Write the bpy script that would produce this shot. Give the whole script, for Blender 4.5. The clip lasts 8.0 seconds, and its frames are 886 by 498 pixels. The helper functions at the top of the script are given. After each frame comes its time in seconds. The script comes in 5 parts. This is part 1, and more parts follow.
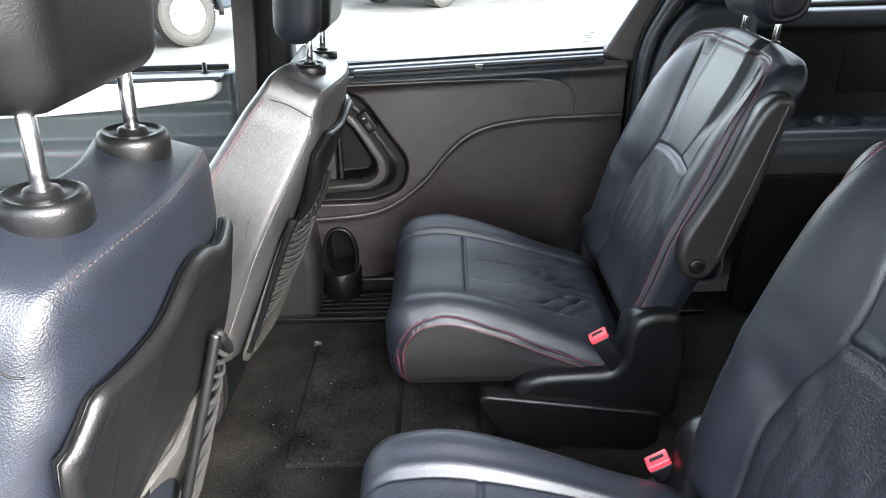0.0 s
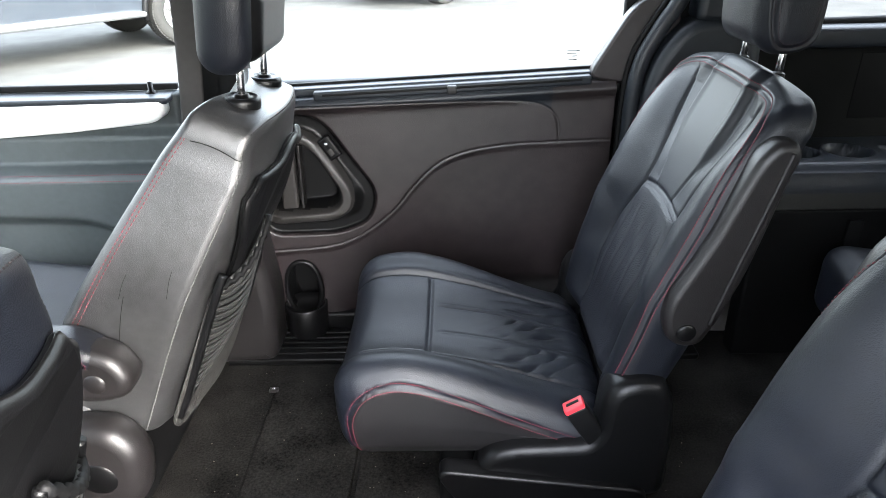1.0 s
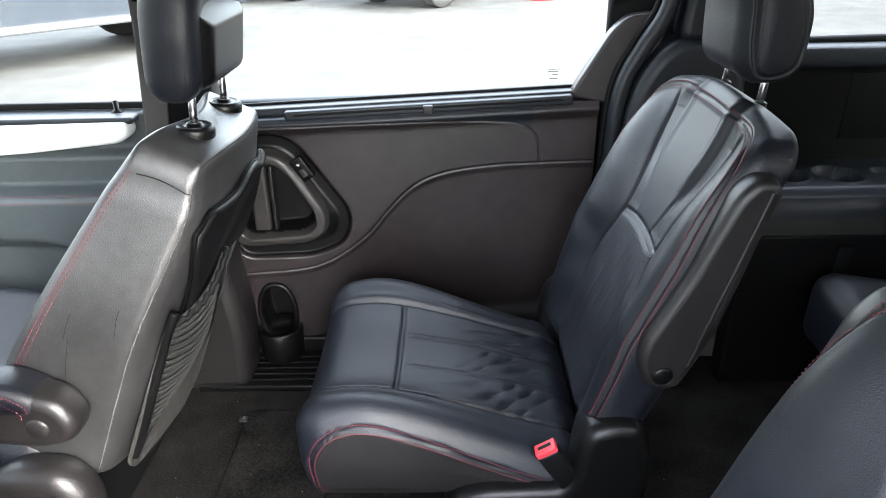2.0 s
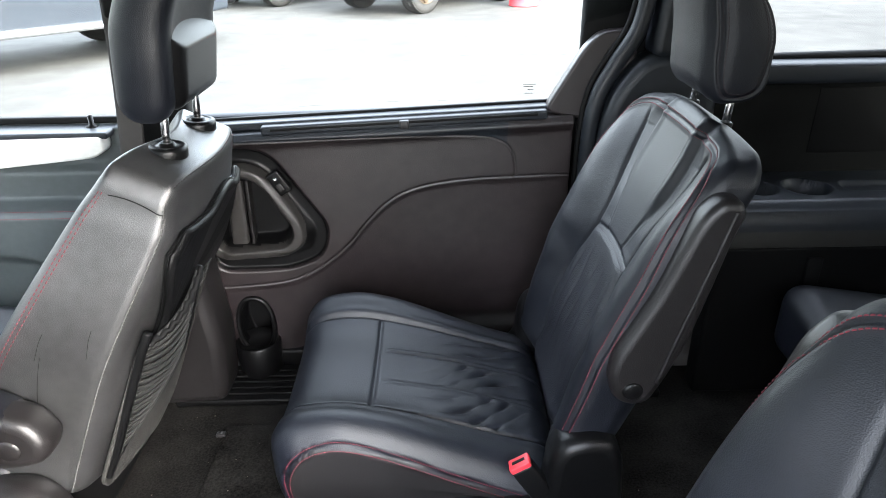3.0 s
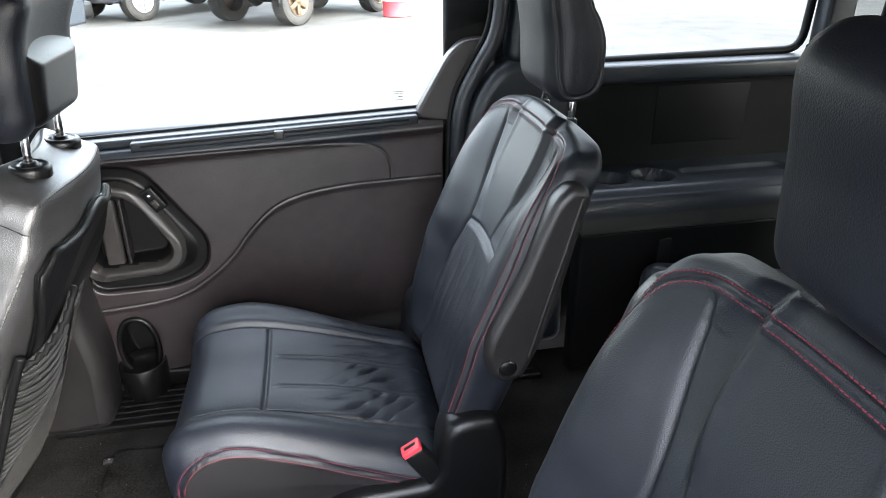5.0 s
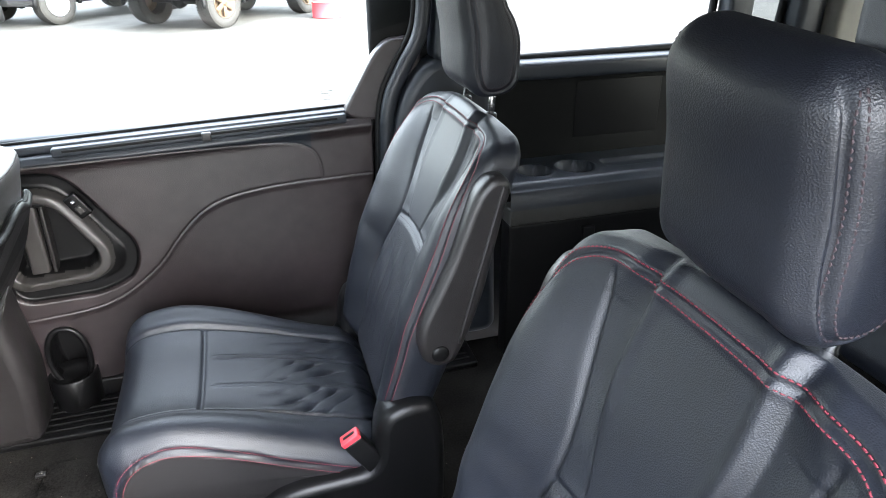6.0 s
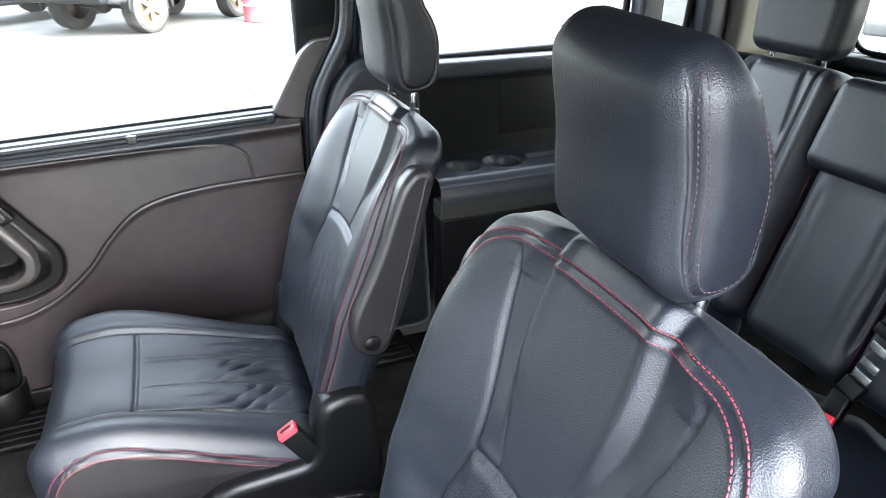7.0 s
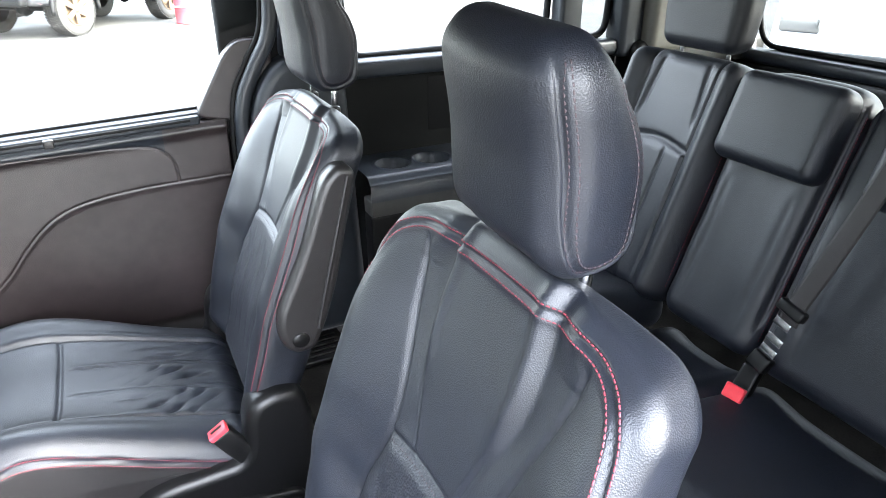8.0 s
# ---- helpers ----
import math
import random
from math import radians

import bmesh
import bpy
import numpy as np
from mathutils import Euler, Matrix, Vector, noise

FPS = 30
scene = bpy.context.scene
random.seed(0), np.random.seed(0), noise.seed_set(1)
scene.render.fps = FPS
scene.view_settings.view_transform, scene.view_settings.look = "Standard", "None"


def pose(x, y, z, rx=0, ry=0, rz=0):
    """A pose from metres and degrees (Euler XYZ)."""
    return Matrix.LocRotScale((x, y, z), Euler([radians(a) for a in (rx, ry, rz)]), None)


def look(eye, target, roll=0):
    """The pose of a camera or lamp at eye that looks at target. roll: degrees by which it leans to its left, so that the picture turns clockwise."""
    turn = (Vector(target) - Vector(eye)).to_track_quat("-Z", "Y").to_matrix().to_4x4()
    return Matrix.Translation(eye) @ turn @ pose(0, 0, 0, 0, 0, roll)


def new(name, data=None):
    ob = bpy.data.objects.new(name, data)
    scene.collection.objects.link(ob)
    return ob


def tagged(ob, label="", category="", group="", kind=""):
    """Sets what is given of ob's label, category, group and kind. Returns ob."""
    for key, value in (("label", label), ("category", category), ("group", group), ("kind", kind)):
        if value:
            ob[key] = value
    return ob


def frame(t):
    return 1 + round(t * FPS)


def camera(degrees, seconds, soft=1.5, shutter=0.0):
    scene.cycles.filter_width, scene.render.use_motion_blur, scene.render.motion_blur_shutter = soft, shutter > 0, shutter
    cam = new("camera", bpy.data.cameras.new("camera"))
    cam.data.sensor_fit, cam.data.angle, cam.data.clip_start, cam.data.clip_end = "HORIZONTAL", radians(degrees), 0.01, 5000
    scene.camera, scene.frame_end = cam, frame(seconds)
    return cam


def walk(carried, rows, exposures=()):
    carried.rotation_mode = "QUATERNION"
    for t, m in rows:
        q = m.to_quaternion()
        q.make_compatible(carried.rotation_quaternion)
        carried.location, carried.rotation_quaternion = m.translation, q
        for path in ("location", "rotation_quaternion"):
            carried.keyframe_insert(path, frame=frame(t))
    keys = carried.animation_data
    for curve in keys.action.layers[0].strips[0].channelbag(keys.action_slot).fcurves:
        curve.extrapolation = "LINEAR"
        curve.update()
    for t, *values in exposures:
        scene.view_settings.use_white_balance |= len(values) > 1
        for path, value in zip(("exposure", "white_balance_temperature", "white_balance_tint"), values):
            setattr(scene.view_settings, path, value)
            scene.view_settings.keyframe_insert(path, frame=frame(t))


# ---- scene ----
cam = camera(67.4, 8.0, soft=0.9)
METRES, EYE, TILT, LEAN, TURN = 0.59, 1.48, -26.5, 1.5, 0.0
ROWS = [
    (0.0, 0.0, 0.0, 0.0, 0.0, 0.0, -0.0),
    (0.5, 0.0768, 0.1345, 0.1, 0.29, -0.26, -0.21),
    (1.0, 0.1488, 0.2763, 0.1863, 0.41, -0.47, -0.36),
    (1.5, 0.2064, 0.3797, 0.2571, 0.51, -0.45, -0.48),
    (3.0, 0.2745, 0.356, 0.3182, -0.91, 0.04, -0.22),
    (3.5, 0.28, 0.3312, 0.313, -2.62, 0.2, 0.56),
    (4.0, 0.2892, 0.3051, 0.304, -4.93, 0.43, 1.58),
    (4.5, 0.3003, 0.2784, 0.2945, -7.43, 0.6, 2.76),
    (6.0, 0.325, 0.1725, 0.2518, -15.18, 0.12, 6.34),
    (6.5, 0.3353, 0.1318, 0.2342, -17.48, -0.07, 7.4),
    (7.0, 0.35, 0.0936, 0.212, -19.98, -0.29, 8.48),
    (7.5, 0.3743, 0.0622, 0.1962, -22.3, -0.65, 9.49),
    (8.0, 0.398, 0.0281, 0.1797, -24.53, -1.03, 10.45),
]
EXPOSURE = 4.2
walk(cam, [(t, pose(0, -0.957, EYE, TILT, LEAN, TURN) @ pose(METRES * x, METRES * y, METRES * z, 90 + pitch, roll, yaw)) for t, x, y, z, yaw, pitch, roll in ROWS], exposures=[(0.0, EXPOSURE + 0.27), (2.0, EXPOSURE + 0.06), (4.5, EXPOSURE + 0.14), (6.0, EXPOSURE + 0.68), (8.0, EXPOSURE + 1.32)])


# ---- exposure, world and sun ----
world = bpy.data.worlds.new("overcast_sky")
scene.world = world
world.use_nodes = True
sky = world.node_tree.nodes.new("ShaderNodeTexSky")
sky.sky_type = "NISHITA"
sky.sun_disc = False
sky.sun_elevation = radians(26.6)
sky.sun_rotation = radians(137.4)
sky.dust_density = 1.5
back_node = world.node_tree.nodes["Background"]
cloud = world.node_tree.nodes.new("ShaderNodeHueSaturation")
cloud.inputs["Saturation"].default_value = 0.36
world.node_tree.links.new(sky.outputs[0], cloud.inputs["Color"])
# clouds: bright overhead, dimmer towards the horizon
way = world.node_tree.nodes.new("ShaderNodeTexCoord")
height = world.node_tree.nodes.new("ShaderNodeSeparateXYZ")
dome = world.node_tree.nodes.new("ShaderNodeMapRange")
dome.inputs["From Min"].default_value, dome.inputs["From Max"].default_value = 0.0, 1.0
dome.inputs["To Min"].default_value, dome.inputs["To Max"].default_value = 0.20, 2.9
thick = world.node_tree.nodes.new("ShaderNodeMix")
thick.data_type = "RGBA"
thick.blend_type = "MULTIPLY"
thick.inputs["Factor"].default_value = 1.0
world.node_tree.links.new(way.outputs["Generated"], height.inputs[0])
world.node_tree.links.new(height.outputs["Z"], dome.inputs["Value"])
world.node_tree.links.new(cloud.outputs[0], thick.inputs["A"])
world.node_tree.links.new(dome.outputs[0], thick.inputs["B"])
world.node_tree.links.new(thick.outputs["Result"], back_node.inputs[0])
back_node.inputs[1].default_value = 0.17
sun_lamp = new("sun", bpy.data.lights.new("sun", "SUN"))
sun_lamp.data.energy = 1.08
sun_lamp.data.angle = radians(52)
sun_lamp.data.color = (1.0, 0.98, 0.95)
sun_lamp.matrix_world = look((4.6, -5, 3.4), (0, 0, 0))


# ---- materials ----
def material(name, base, rough=0.5, metal=0.0, vary=0.15, scale=6.0, bump=0.0, bump_scale=300.0, cells=False, spec=0.5, fine=60.0, tint=None, coat=0.0):
    """A surface with stains at two scales and a fine relief of grain or cells."""
    m = bpy.data.materials.new(name)
    m.use_nodes = True
    n, l = m.node_tree.nodes, m.node_tree.links
    b = n["Principled BSDF"]
    b.inputs["Metallic"].default_value = metal
    b.inputs["Specular IOR Level"].default_value = spec
    co = n.new("ShaderNodeTexCoord")
    big, small = n.new("ShaderNodeTexNoise"), n.new("ShaderNodeTexNoise")
    big.inputs["Scale"].default_value, small.inputs["Scale"].default_value = scale, fine
    big.inputs["Detail"].default_value = small.inputs["Detail"].default_value = 4
    for t in (big, small):
        l.new(co.outputs["Object"], t.inputs["Vector"])
    add = n.new("ShaderNodeMath")
    add.operation = "ADD"
    l.new(big.outputs["Fac"], add.inputs[0]), l.new(small.outputs["Fac"], add.inputs[1])
    ramp = n.new("ShaderNodeMapRange")
    ramp.inputs["From Min"].default_value, ramp.inputs["From Max"].default_value = 0.65, 1.35
    l.new(add.outputs[0], ramp.inputs["Value"])
    mix = n.new("ShaderNodeMix")
    mix.data_type = "RGBA"
    lo = [c * (1 - vary) for c in base]
    hi = [min(1, c * (1 + vary)) for c in (tint or base)]
    mix.inputs["A"].default_value, mix.inputs["B"].default_value = (*lo, 1), (*hi, 1)
    l.new(ramp.outputs[0], mix.inputs["Factor"])
    l.new(mix.outputs["Result"], b.inputs["Base Color"])
    rr = n.new("ShaderNodeMapRange")
    rr.inputs["To Min"].default_value, rr.inputs["To Max"].default_value = max(0.02, rough - 0.07), min(1, rough + 0.07)
    l.new(big.outputs["Fac"], rr.inputs["Value"]), l.new(rr.outputs[0], b.inputs["Roughness"])
    if bump:
        if cells:
            g = n.new("ShaderNodeTexVoronoi")
            g.inputs["Scale"].default_value = bump_scale
            out = g.outputs["Distance"]
        else:
            g = n.new("ShaderNodeTexNoise")
            g.inputs["Scale"].default_value, g.inputs["Detail"].default_value = bump_scale, 5
            out = g.outputs["Fac"]
        l.new(co.outputs["Object"], g.inputs["Vector"])
        bp = n.new("ShaderNodeBump")
        bp.inputs["Strength"].default_value, bp.inputs["Distance"].default_value = bump, 0.002
        l.new(out, bp.inputs["Height"]), l.new(bp.outputs[0], b.inputs["Normal"])
    return m


def glass(name, tint=(0.9, 0.95, 0.93)):
    """A thin pane: clear, with a mirror's share by Fresnel."""
    m = bpy.data.materials.new(name)
    m.use_nodes = True
    n, l = m.node_tree.nodes, m.node_tree.links
    clear, shine, mix, fr = n.new("ShaderNodeBsdfTransparent"), n.new("ShaderNodeBsdfGlossy"), n.new("ShaderNodeMixShader"), n.new("ShaderNodeFresnel")
    clear.inputs[0].default_value = (*tint, 1)
    shine.inputs["Roughness"].default_value = 0.0
    fr.inputs[0].default_value = 1.3
    l.new(fr.outputs[0], mix.inputs[0]), l.new(clear.outputs[0], mix.inputs[1]), l.new(shine.outputs[0], mix.inputs[2])
    l.new(mix.outputs[0], n["Material Output"].inputs[0])
    return m


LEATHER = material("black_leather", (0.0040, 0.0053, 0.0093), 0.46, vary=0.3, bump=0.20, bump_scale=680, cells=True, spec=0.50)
# base raised to hold the sky light that falls on the passenger seat's side
LIT_VINYL = material("smooth_black_vinyl_lit", (0.0255, 0.0255, 0.0262), 0.34, vary=0.45, bump=0.18, bump_scale=700, cells=True, spec=1.0)
CUSHION_SIDE = material("black_vinyl_side", (0.0075, 0.0070, 0.0076), 0.47, vary=0.25, bump=0.12, bump_scale=900, cells=True, spec=0.58)
BEZEL = material("satin_grey_plastic", (0.030, 0.028, 0.027), 0.40, vary=0.2, bump=0.12, bump_scale=700, spec=0.5)
INSERT = material("perforated_leather", (0.0048, 0.0058, 0.0102), 0.50, vary=0.2, bump=0.40, bump_scale=330, cells=True, spec=0.5)
PLASTIC = material("black_grained_plastic", (0.0032, 0.0032, 0.0035), 0.36, vary=0.25, bump=0.18, bump_scale=600, spec=0.27)
SHELL = material("dark_grey_plastic", (0.0125, 0.0112, 0.0115), 0.38, vary=0.3, bump=0.22, bump_scale=700, spec=0.5)
DOOR_SKIN = material("dark_brown_grey_vinyl", (0.0190, 0.0143, 0.0150), 0.36, vary=0.5, bump=0.2, bump_scale=700, cells=True, scale=3, fine=25, spec=0.58)
TRIM_BLUE = material("slate_plastic_trim", (0.0135, 0.0168, 0.0225), 0.43, vary=0.2, bump=0.16, bump_scale=600, spec=0.5)
# two near-black bases that carry the deep shade beside the third row
SHADED_TRIM = material("shaded_black_trim", (0.0022, 0.0022, 0.0024), 0.5, vary=0.3, bump=0.15, bump_scale=600, spec=0.16)
QUARTER_TRIM = material("shaded_charcoal_trim", (0.0045, 0.0046, 0.0044), 0.55, vary=0.2, bump=0.15, bump_scale=600, spec=0.12)
# near-white base paints the sun's glare on the door top; also the hoop
GLARE_AND_HOOP = material("glare_and_hoop_grey", (0.68, 0.69, 0.68), 0.35, vary=0.06, bump=0.05, bump_scale=500)
BEIGE_TRIM = material("warm_grey_trim", (0.11, 0.105, 0.09), 0.6, vary=0.12, bump=0.05, bump_scale=500)
GREY_TRIM = material("mid_grey_trim", (0.026, 0.0255, 0.023), 0.5, vary=0.2, bump=0.12, bump_scale=500)
CARPET = material("black_carpet", (0.0016, 0.0015, 0.0014), 0.95, vary=0.5, scale=9, fine=200, bump=1.0, bump_scale=500, spec=0.04, tint=(0.017, 0.0158, 0.0146))
CARPET_GREY = material("grey_carpet", (0.036, 0.035, 0.033), 0.95, vary=0.35, bump=0.9, bump_scale=800, spec=0.1)
RUBBER = material("black_rubber", (0.0035, 0.0035, 0.0038), 0.6, vary=0.2, spec=0.2)
CHROME = material("polished_steel", (0.72, 0.72, 0.73), 0.24, metal=1.0, vary=0.05)
STITCH = material("red_thread", (0.13, 0.011, 0.022), 0.7, vary=0.25, fine=400)
STITCH_GREY = material("grey_thread", (0.055, 0.055, 0.053), 0.7, vary=0.2, fine=400)
STITCH_MAUVE = material("mauve_thread", (0.022, 0.0115, 0.015), 0.7, vary=0.2, fine=400)
STITCH_DARK = material("plum_thread", (0.011, 0.0065, 0.0075), 0.7, vary=0.2, fine=400)
RED = material("red_button_plastic", (0.62, 0.03, 0.045), 0.38, vary=0.1)
WEBBING_DARK = material("dark_brown_belt_webbing", (0.016, 0.0135, 0.0135), 0.7, vary=0.15, bump=0.4, bump_scale=900)
WEBBING = material("grey_belt_webbing", (0.045, 0.041, 0.039), 0.7, vary=0.1, bump=0.4, bump_scale=900)
NET = material("black_elastic_net", (0.008, 0.008, 0.008), 0.75, vary=0.2)
NET_LIGHT = material("grey_elastic_cord", (0.0125, 0.0121, 0.0115), 0.75, vary=0.2)
HEADLINER = material("grey_headliner_cloth", (0.11, 0.108, 0.102), 0.9, vary=0.06, bump=0.3, bump_scale=700)
DOOR_FRONT = material("slate_vinyl", (0.055, 0.066, 0.070), 0.45, vary=0.15, bump=0.15, bump_scale=800, spec=0.5)
ETCH = material("etched_glass_marks", (0.4, 0.4, 0.4), 0.8, vary=0.05)
CRUMB = material("dry_crumbs", (0.16, 0.14, 0.11), 0.9, vary=0.4)
BODY_PAINT = material("dark_grey_body_paint", (0.03, 0.03, 0.033), 0.25, vary=0.05, spec=0.6)
PANE = glass("clear_window_glass", (0.70, 0.735, 0.72))
# tint set by how much sky light should enter from the front
PANE_DIMMING = glass("light_cutting_glass", (0.36, 0.38, 0.37))
PANE_PRIVACY = glass("near_opaque_privacy_glass", (0.03, 0.032, 0.032))
PANE_DARK = glass("tinted_window_glass", (0.22, 0.235, 0.23))
PANE_QUARTER = glass("lightly_tinted_glass", (0.50, 0.52, 0.515))


# ---- shapes ----
def smooth(v):
    v = np.clip(v, 0, 1)
    return v * v * (3 - 2 * v)


def bell(v, s):
    return np.exp(-(v / s) ** 2)


def eased(x, v, soft=4):
    """A line through the values v at x, in steps of 5 mm, its corners rounded off."""
    steps = np.arange(min(x), max(x) + 0.0025, 0.005)
    y = np.interp(steps, x, v)
    for _ in range(3):
        y = np.convolve(np.pad(y, soft, mode="edge"), np.ones(2 * soft + 1) / (2 * soft + 1), "valid")
    return lambda h: np.interp(h, steps, y)


def mesh_of(name, verts, faces, mat, parent=None, label="", flat=False, kind=""):
    me = bpy.data.meshes.new(name)
    me.from_pydata([tuple(map(float, v)) for v in verts], [], [tuple(map(int, f)) for f in faces])
    me.materials.append(mat)
    me.polygons.foreach_set("use_smooth", [not flat] * len(me.polygons))
    me.update()
    ob = new(name, me)
    if parent is not None:
        ob.parent = parent
    if label or kind:
        tagged(ob, label, kind=kind)
    return ob


def root(name, place, label, category, group="", kind=""):
    """An Empty at the base of a thing."""
    ob = new(name)
    ob.empty_display_size = 0.05
    ob.location = place
    return tagged(ob, label, category, group, kind)


def rounded(q, half, r, out=0.0):
    """Points on a box's skin, drawn in to a box with rounded edges; out: how far proud of it."""
    q, half = np.asarray(q, float), np.asarray(half, float)
    inner = np.clip(q, -(half - r), half - r)
    way = q - inner
    size = np.linalg.norm(way, axis=1, keepdims=True)
    return inner + (r + out) * way / np.maximum(size, 1e-9)


def box_skin(half, r, seg, k=4):
    """Points and quads on the skin of a box, closer together at its edges."""
    axes = []
    for d, s in zip(half, seg):
        mid = np.linspace(-(d - r), d - r, s + 1)
        end = np.linspace(0, r, k + 1)[1:]
        axes.append(np.concatenate([-(d - r) - end[::-1], mid, d - r + end]))
    index, verts, faces = {}, [], []

    def vert(i, j, m):
        key = (i, j, m)
        if key not in index:
            index[key] = len(verts)
            verts.append((axes[0][i], axes[1][j], axes[2][m]))
        return index[key]
    n = [len(a) - 1 for a in axes]
    for i in range(n[0]):
        for j in range(n[1]):
            faces.append((vert(i, j, n[2]), vert(i + 1, j, n[2]), vert(i + 1, j + 1, n[2]), vert(i, j + 1, n[2])))
            faces.append((vert(i, j, 0), vert(i, j + 1, 0), vert(i + 1, j + 1, 0), vert(i + 1, j, 0)))
    for i in range(n[0]):
        for m in range(n[2]):
            faces.append((vert(i, 0, m), vert(i + 1, 0, m), vert(i + 1, 0, m + 1), vert(i, 0, m + 1)))
            faces.append((vert(i, n[1], m), vert(i, n[1], m + 1), vert(i + 1, n[1], m + 1), vert(i + 1, n[1], m)))
    for j in range(n[1]):
        for m in range(n[2]):
            faces.append((vert(0, j, m), vert(0, j, m + 1), vert(0, j + 1, m + 1), vert(0, j + 1, m)))
            faces.append((vert(n[0], j, m), vert(n[0], j + 1, m), vert(n[0], j + 1, m + 1), vert(n[0], j, m + 1)))
    return np.array(verts), faces


def pad(name, half, r, seg, warp, mat, parent, label="", k=4):
    """A soft body: a rounded box bent by warp."""
    q, faces = box_skin(half, r, seg, k)
    return mesh_of(name, warp(rounded(q, half, r)), faces, mat, parent, label)


def block(name, centre, half, r, mat, parent=None, label="", turn=(0, 0, 0), seg=(1, 1, 1), k=3, taper=0.0):
    """A rounded block; taper narrows its top."""
    m = pose(*centre, *turn)
    R, t = np.array(m.to_3x3()), np.array(m.translation)

    def warp(p):
        s = 1 - taper * (p[:, 2:3] / half[2] + 1) / 2
        p = np.concatenate([p[:, :2] * s, p[:, 2:3]], 1)
        return p @ R.T + t
    return pad(name, half, r, seg, warp, mat, parent, label, k)


def spun(name, profile, place, axis, mat, parent=None, label="", n=32):
    """A turned body: profile rows of (radius, height) along axis, closed at radius 0."""
    z = Vector(axis).normalized()
    R = np.array(z.to_track_quat("Z", "Y").to_matrix())
    verts, faces = [], []
    for r, h in profile:
        for i in range(n):
            a = 2 * math.pi * i / n
            verts.append((r * math.cos(a), r * math.sin(a), h))
    for j in range(len(profile) - 1):
        for i in range(n):
            a, b = j * n + i, j * n + (i + 1) % n
            faces.append((a, b, b + n, a + n))
    ob = mesh_of(name, np.array(verts) @ R.T + np.array(place), faces, mat, parent, label)
    for p in ob.data.polygons:
        p.use_smooth = True
    return ob


def catmull(points, n, closed=False):
    """A smooth line of n points through the given ones."""
    p = np.array(points, float)
    m = len(p)
    out = []
    spans = m if closed else m - 1
    for s in np.linspace(0, spans, n, endpoint=not closed):
        i = min(int(s), spans - 1)
        f = s - i
        idx = [(i + o) % m if closed else min(max(i + o, 0), m - 1) for o in (-1, 0, 1, 2)]
        a, b, c, d = p[idx]
        out.append(0.5 * (2 * b + (c - a) * f + (2 * a - 5 * b + 4 * c - d) * f * f + (3 * b - a - 3 * c + d) * f ** 3))
    return np.array(out)


def tube(name, points, radius, mat, parent=None, label="", n=8, closed=False, flat=1.0, up=(0, 0, 1)):
    """A rod along points; flat squeezes it along up."""
    p = np.array(points, float)
    t = np.gradient(p, axis=0)
    if closed:
        t = np.roll(p, -1, 0) - np.roll(p, 1, 0)
    t /= np.maximum(np.linalg.norm(t, axis=1, keepdims=True), 1e-9)
    s = np.cross(t, np.array(up, float))
    s /= np.maximum(np.linalg.norm(s, axis=1, keepdims=True), 1e-9)
    u = np.cross(s, t)
    rad = np.broadcast_to(np.asarray(radius, float), (len(p),))
    verts, faces = [], []
    for i in range(len(p)):
        for a in range(n):
            g = 2 * math.pi * a / n
            verts.append(p[i] + rad[i] * (math.cos(g) * s[i] + flat * math.sin(g) * u[i]))
    m = len(p)
    for i in range(m if closed else m - 1):
        for a in range(n):
            b, j = (a + 1) % n, (i + 1) % m
            faces.append((i * n + a, i * n + b, j * n + b, j * n + a))
    if not closed:
        faces += [tuple(range(n - 1, -1, -1)), tuple((m - 1) * n + a for a in range(n))]
    return mesh_of(name, verts, faces, mat, parent, label)


def rounded_outline(points, r, n=5):
    """A closed outline with its corners rounded."""
    p = [np.array(q, float) for q in points]
    out = []
    for i in range(len(p)):
        a, b, c = p[i - 1], p[i], p[(i + 1) % len(p)]
        ra = min(r, 0.45 * np.linalg.norm(a - b), 0.45 * np.linalg.norm(c - b))
        s, e = b + (a - b) / np.linalg.norm(a - b) * ra, b + (c - b) / np.linalg.norm(c - b) * ra
        for f in np.linspace(0, 1, n):
            out.append((1 - f) ** 2 * s + 2 * f * (1 - f) * b + f * f * e)
    return np.array(out)


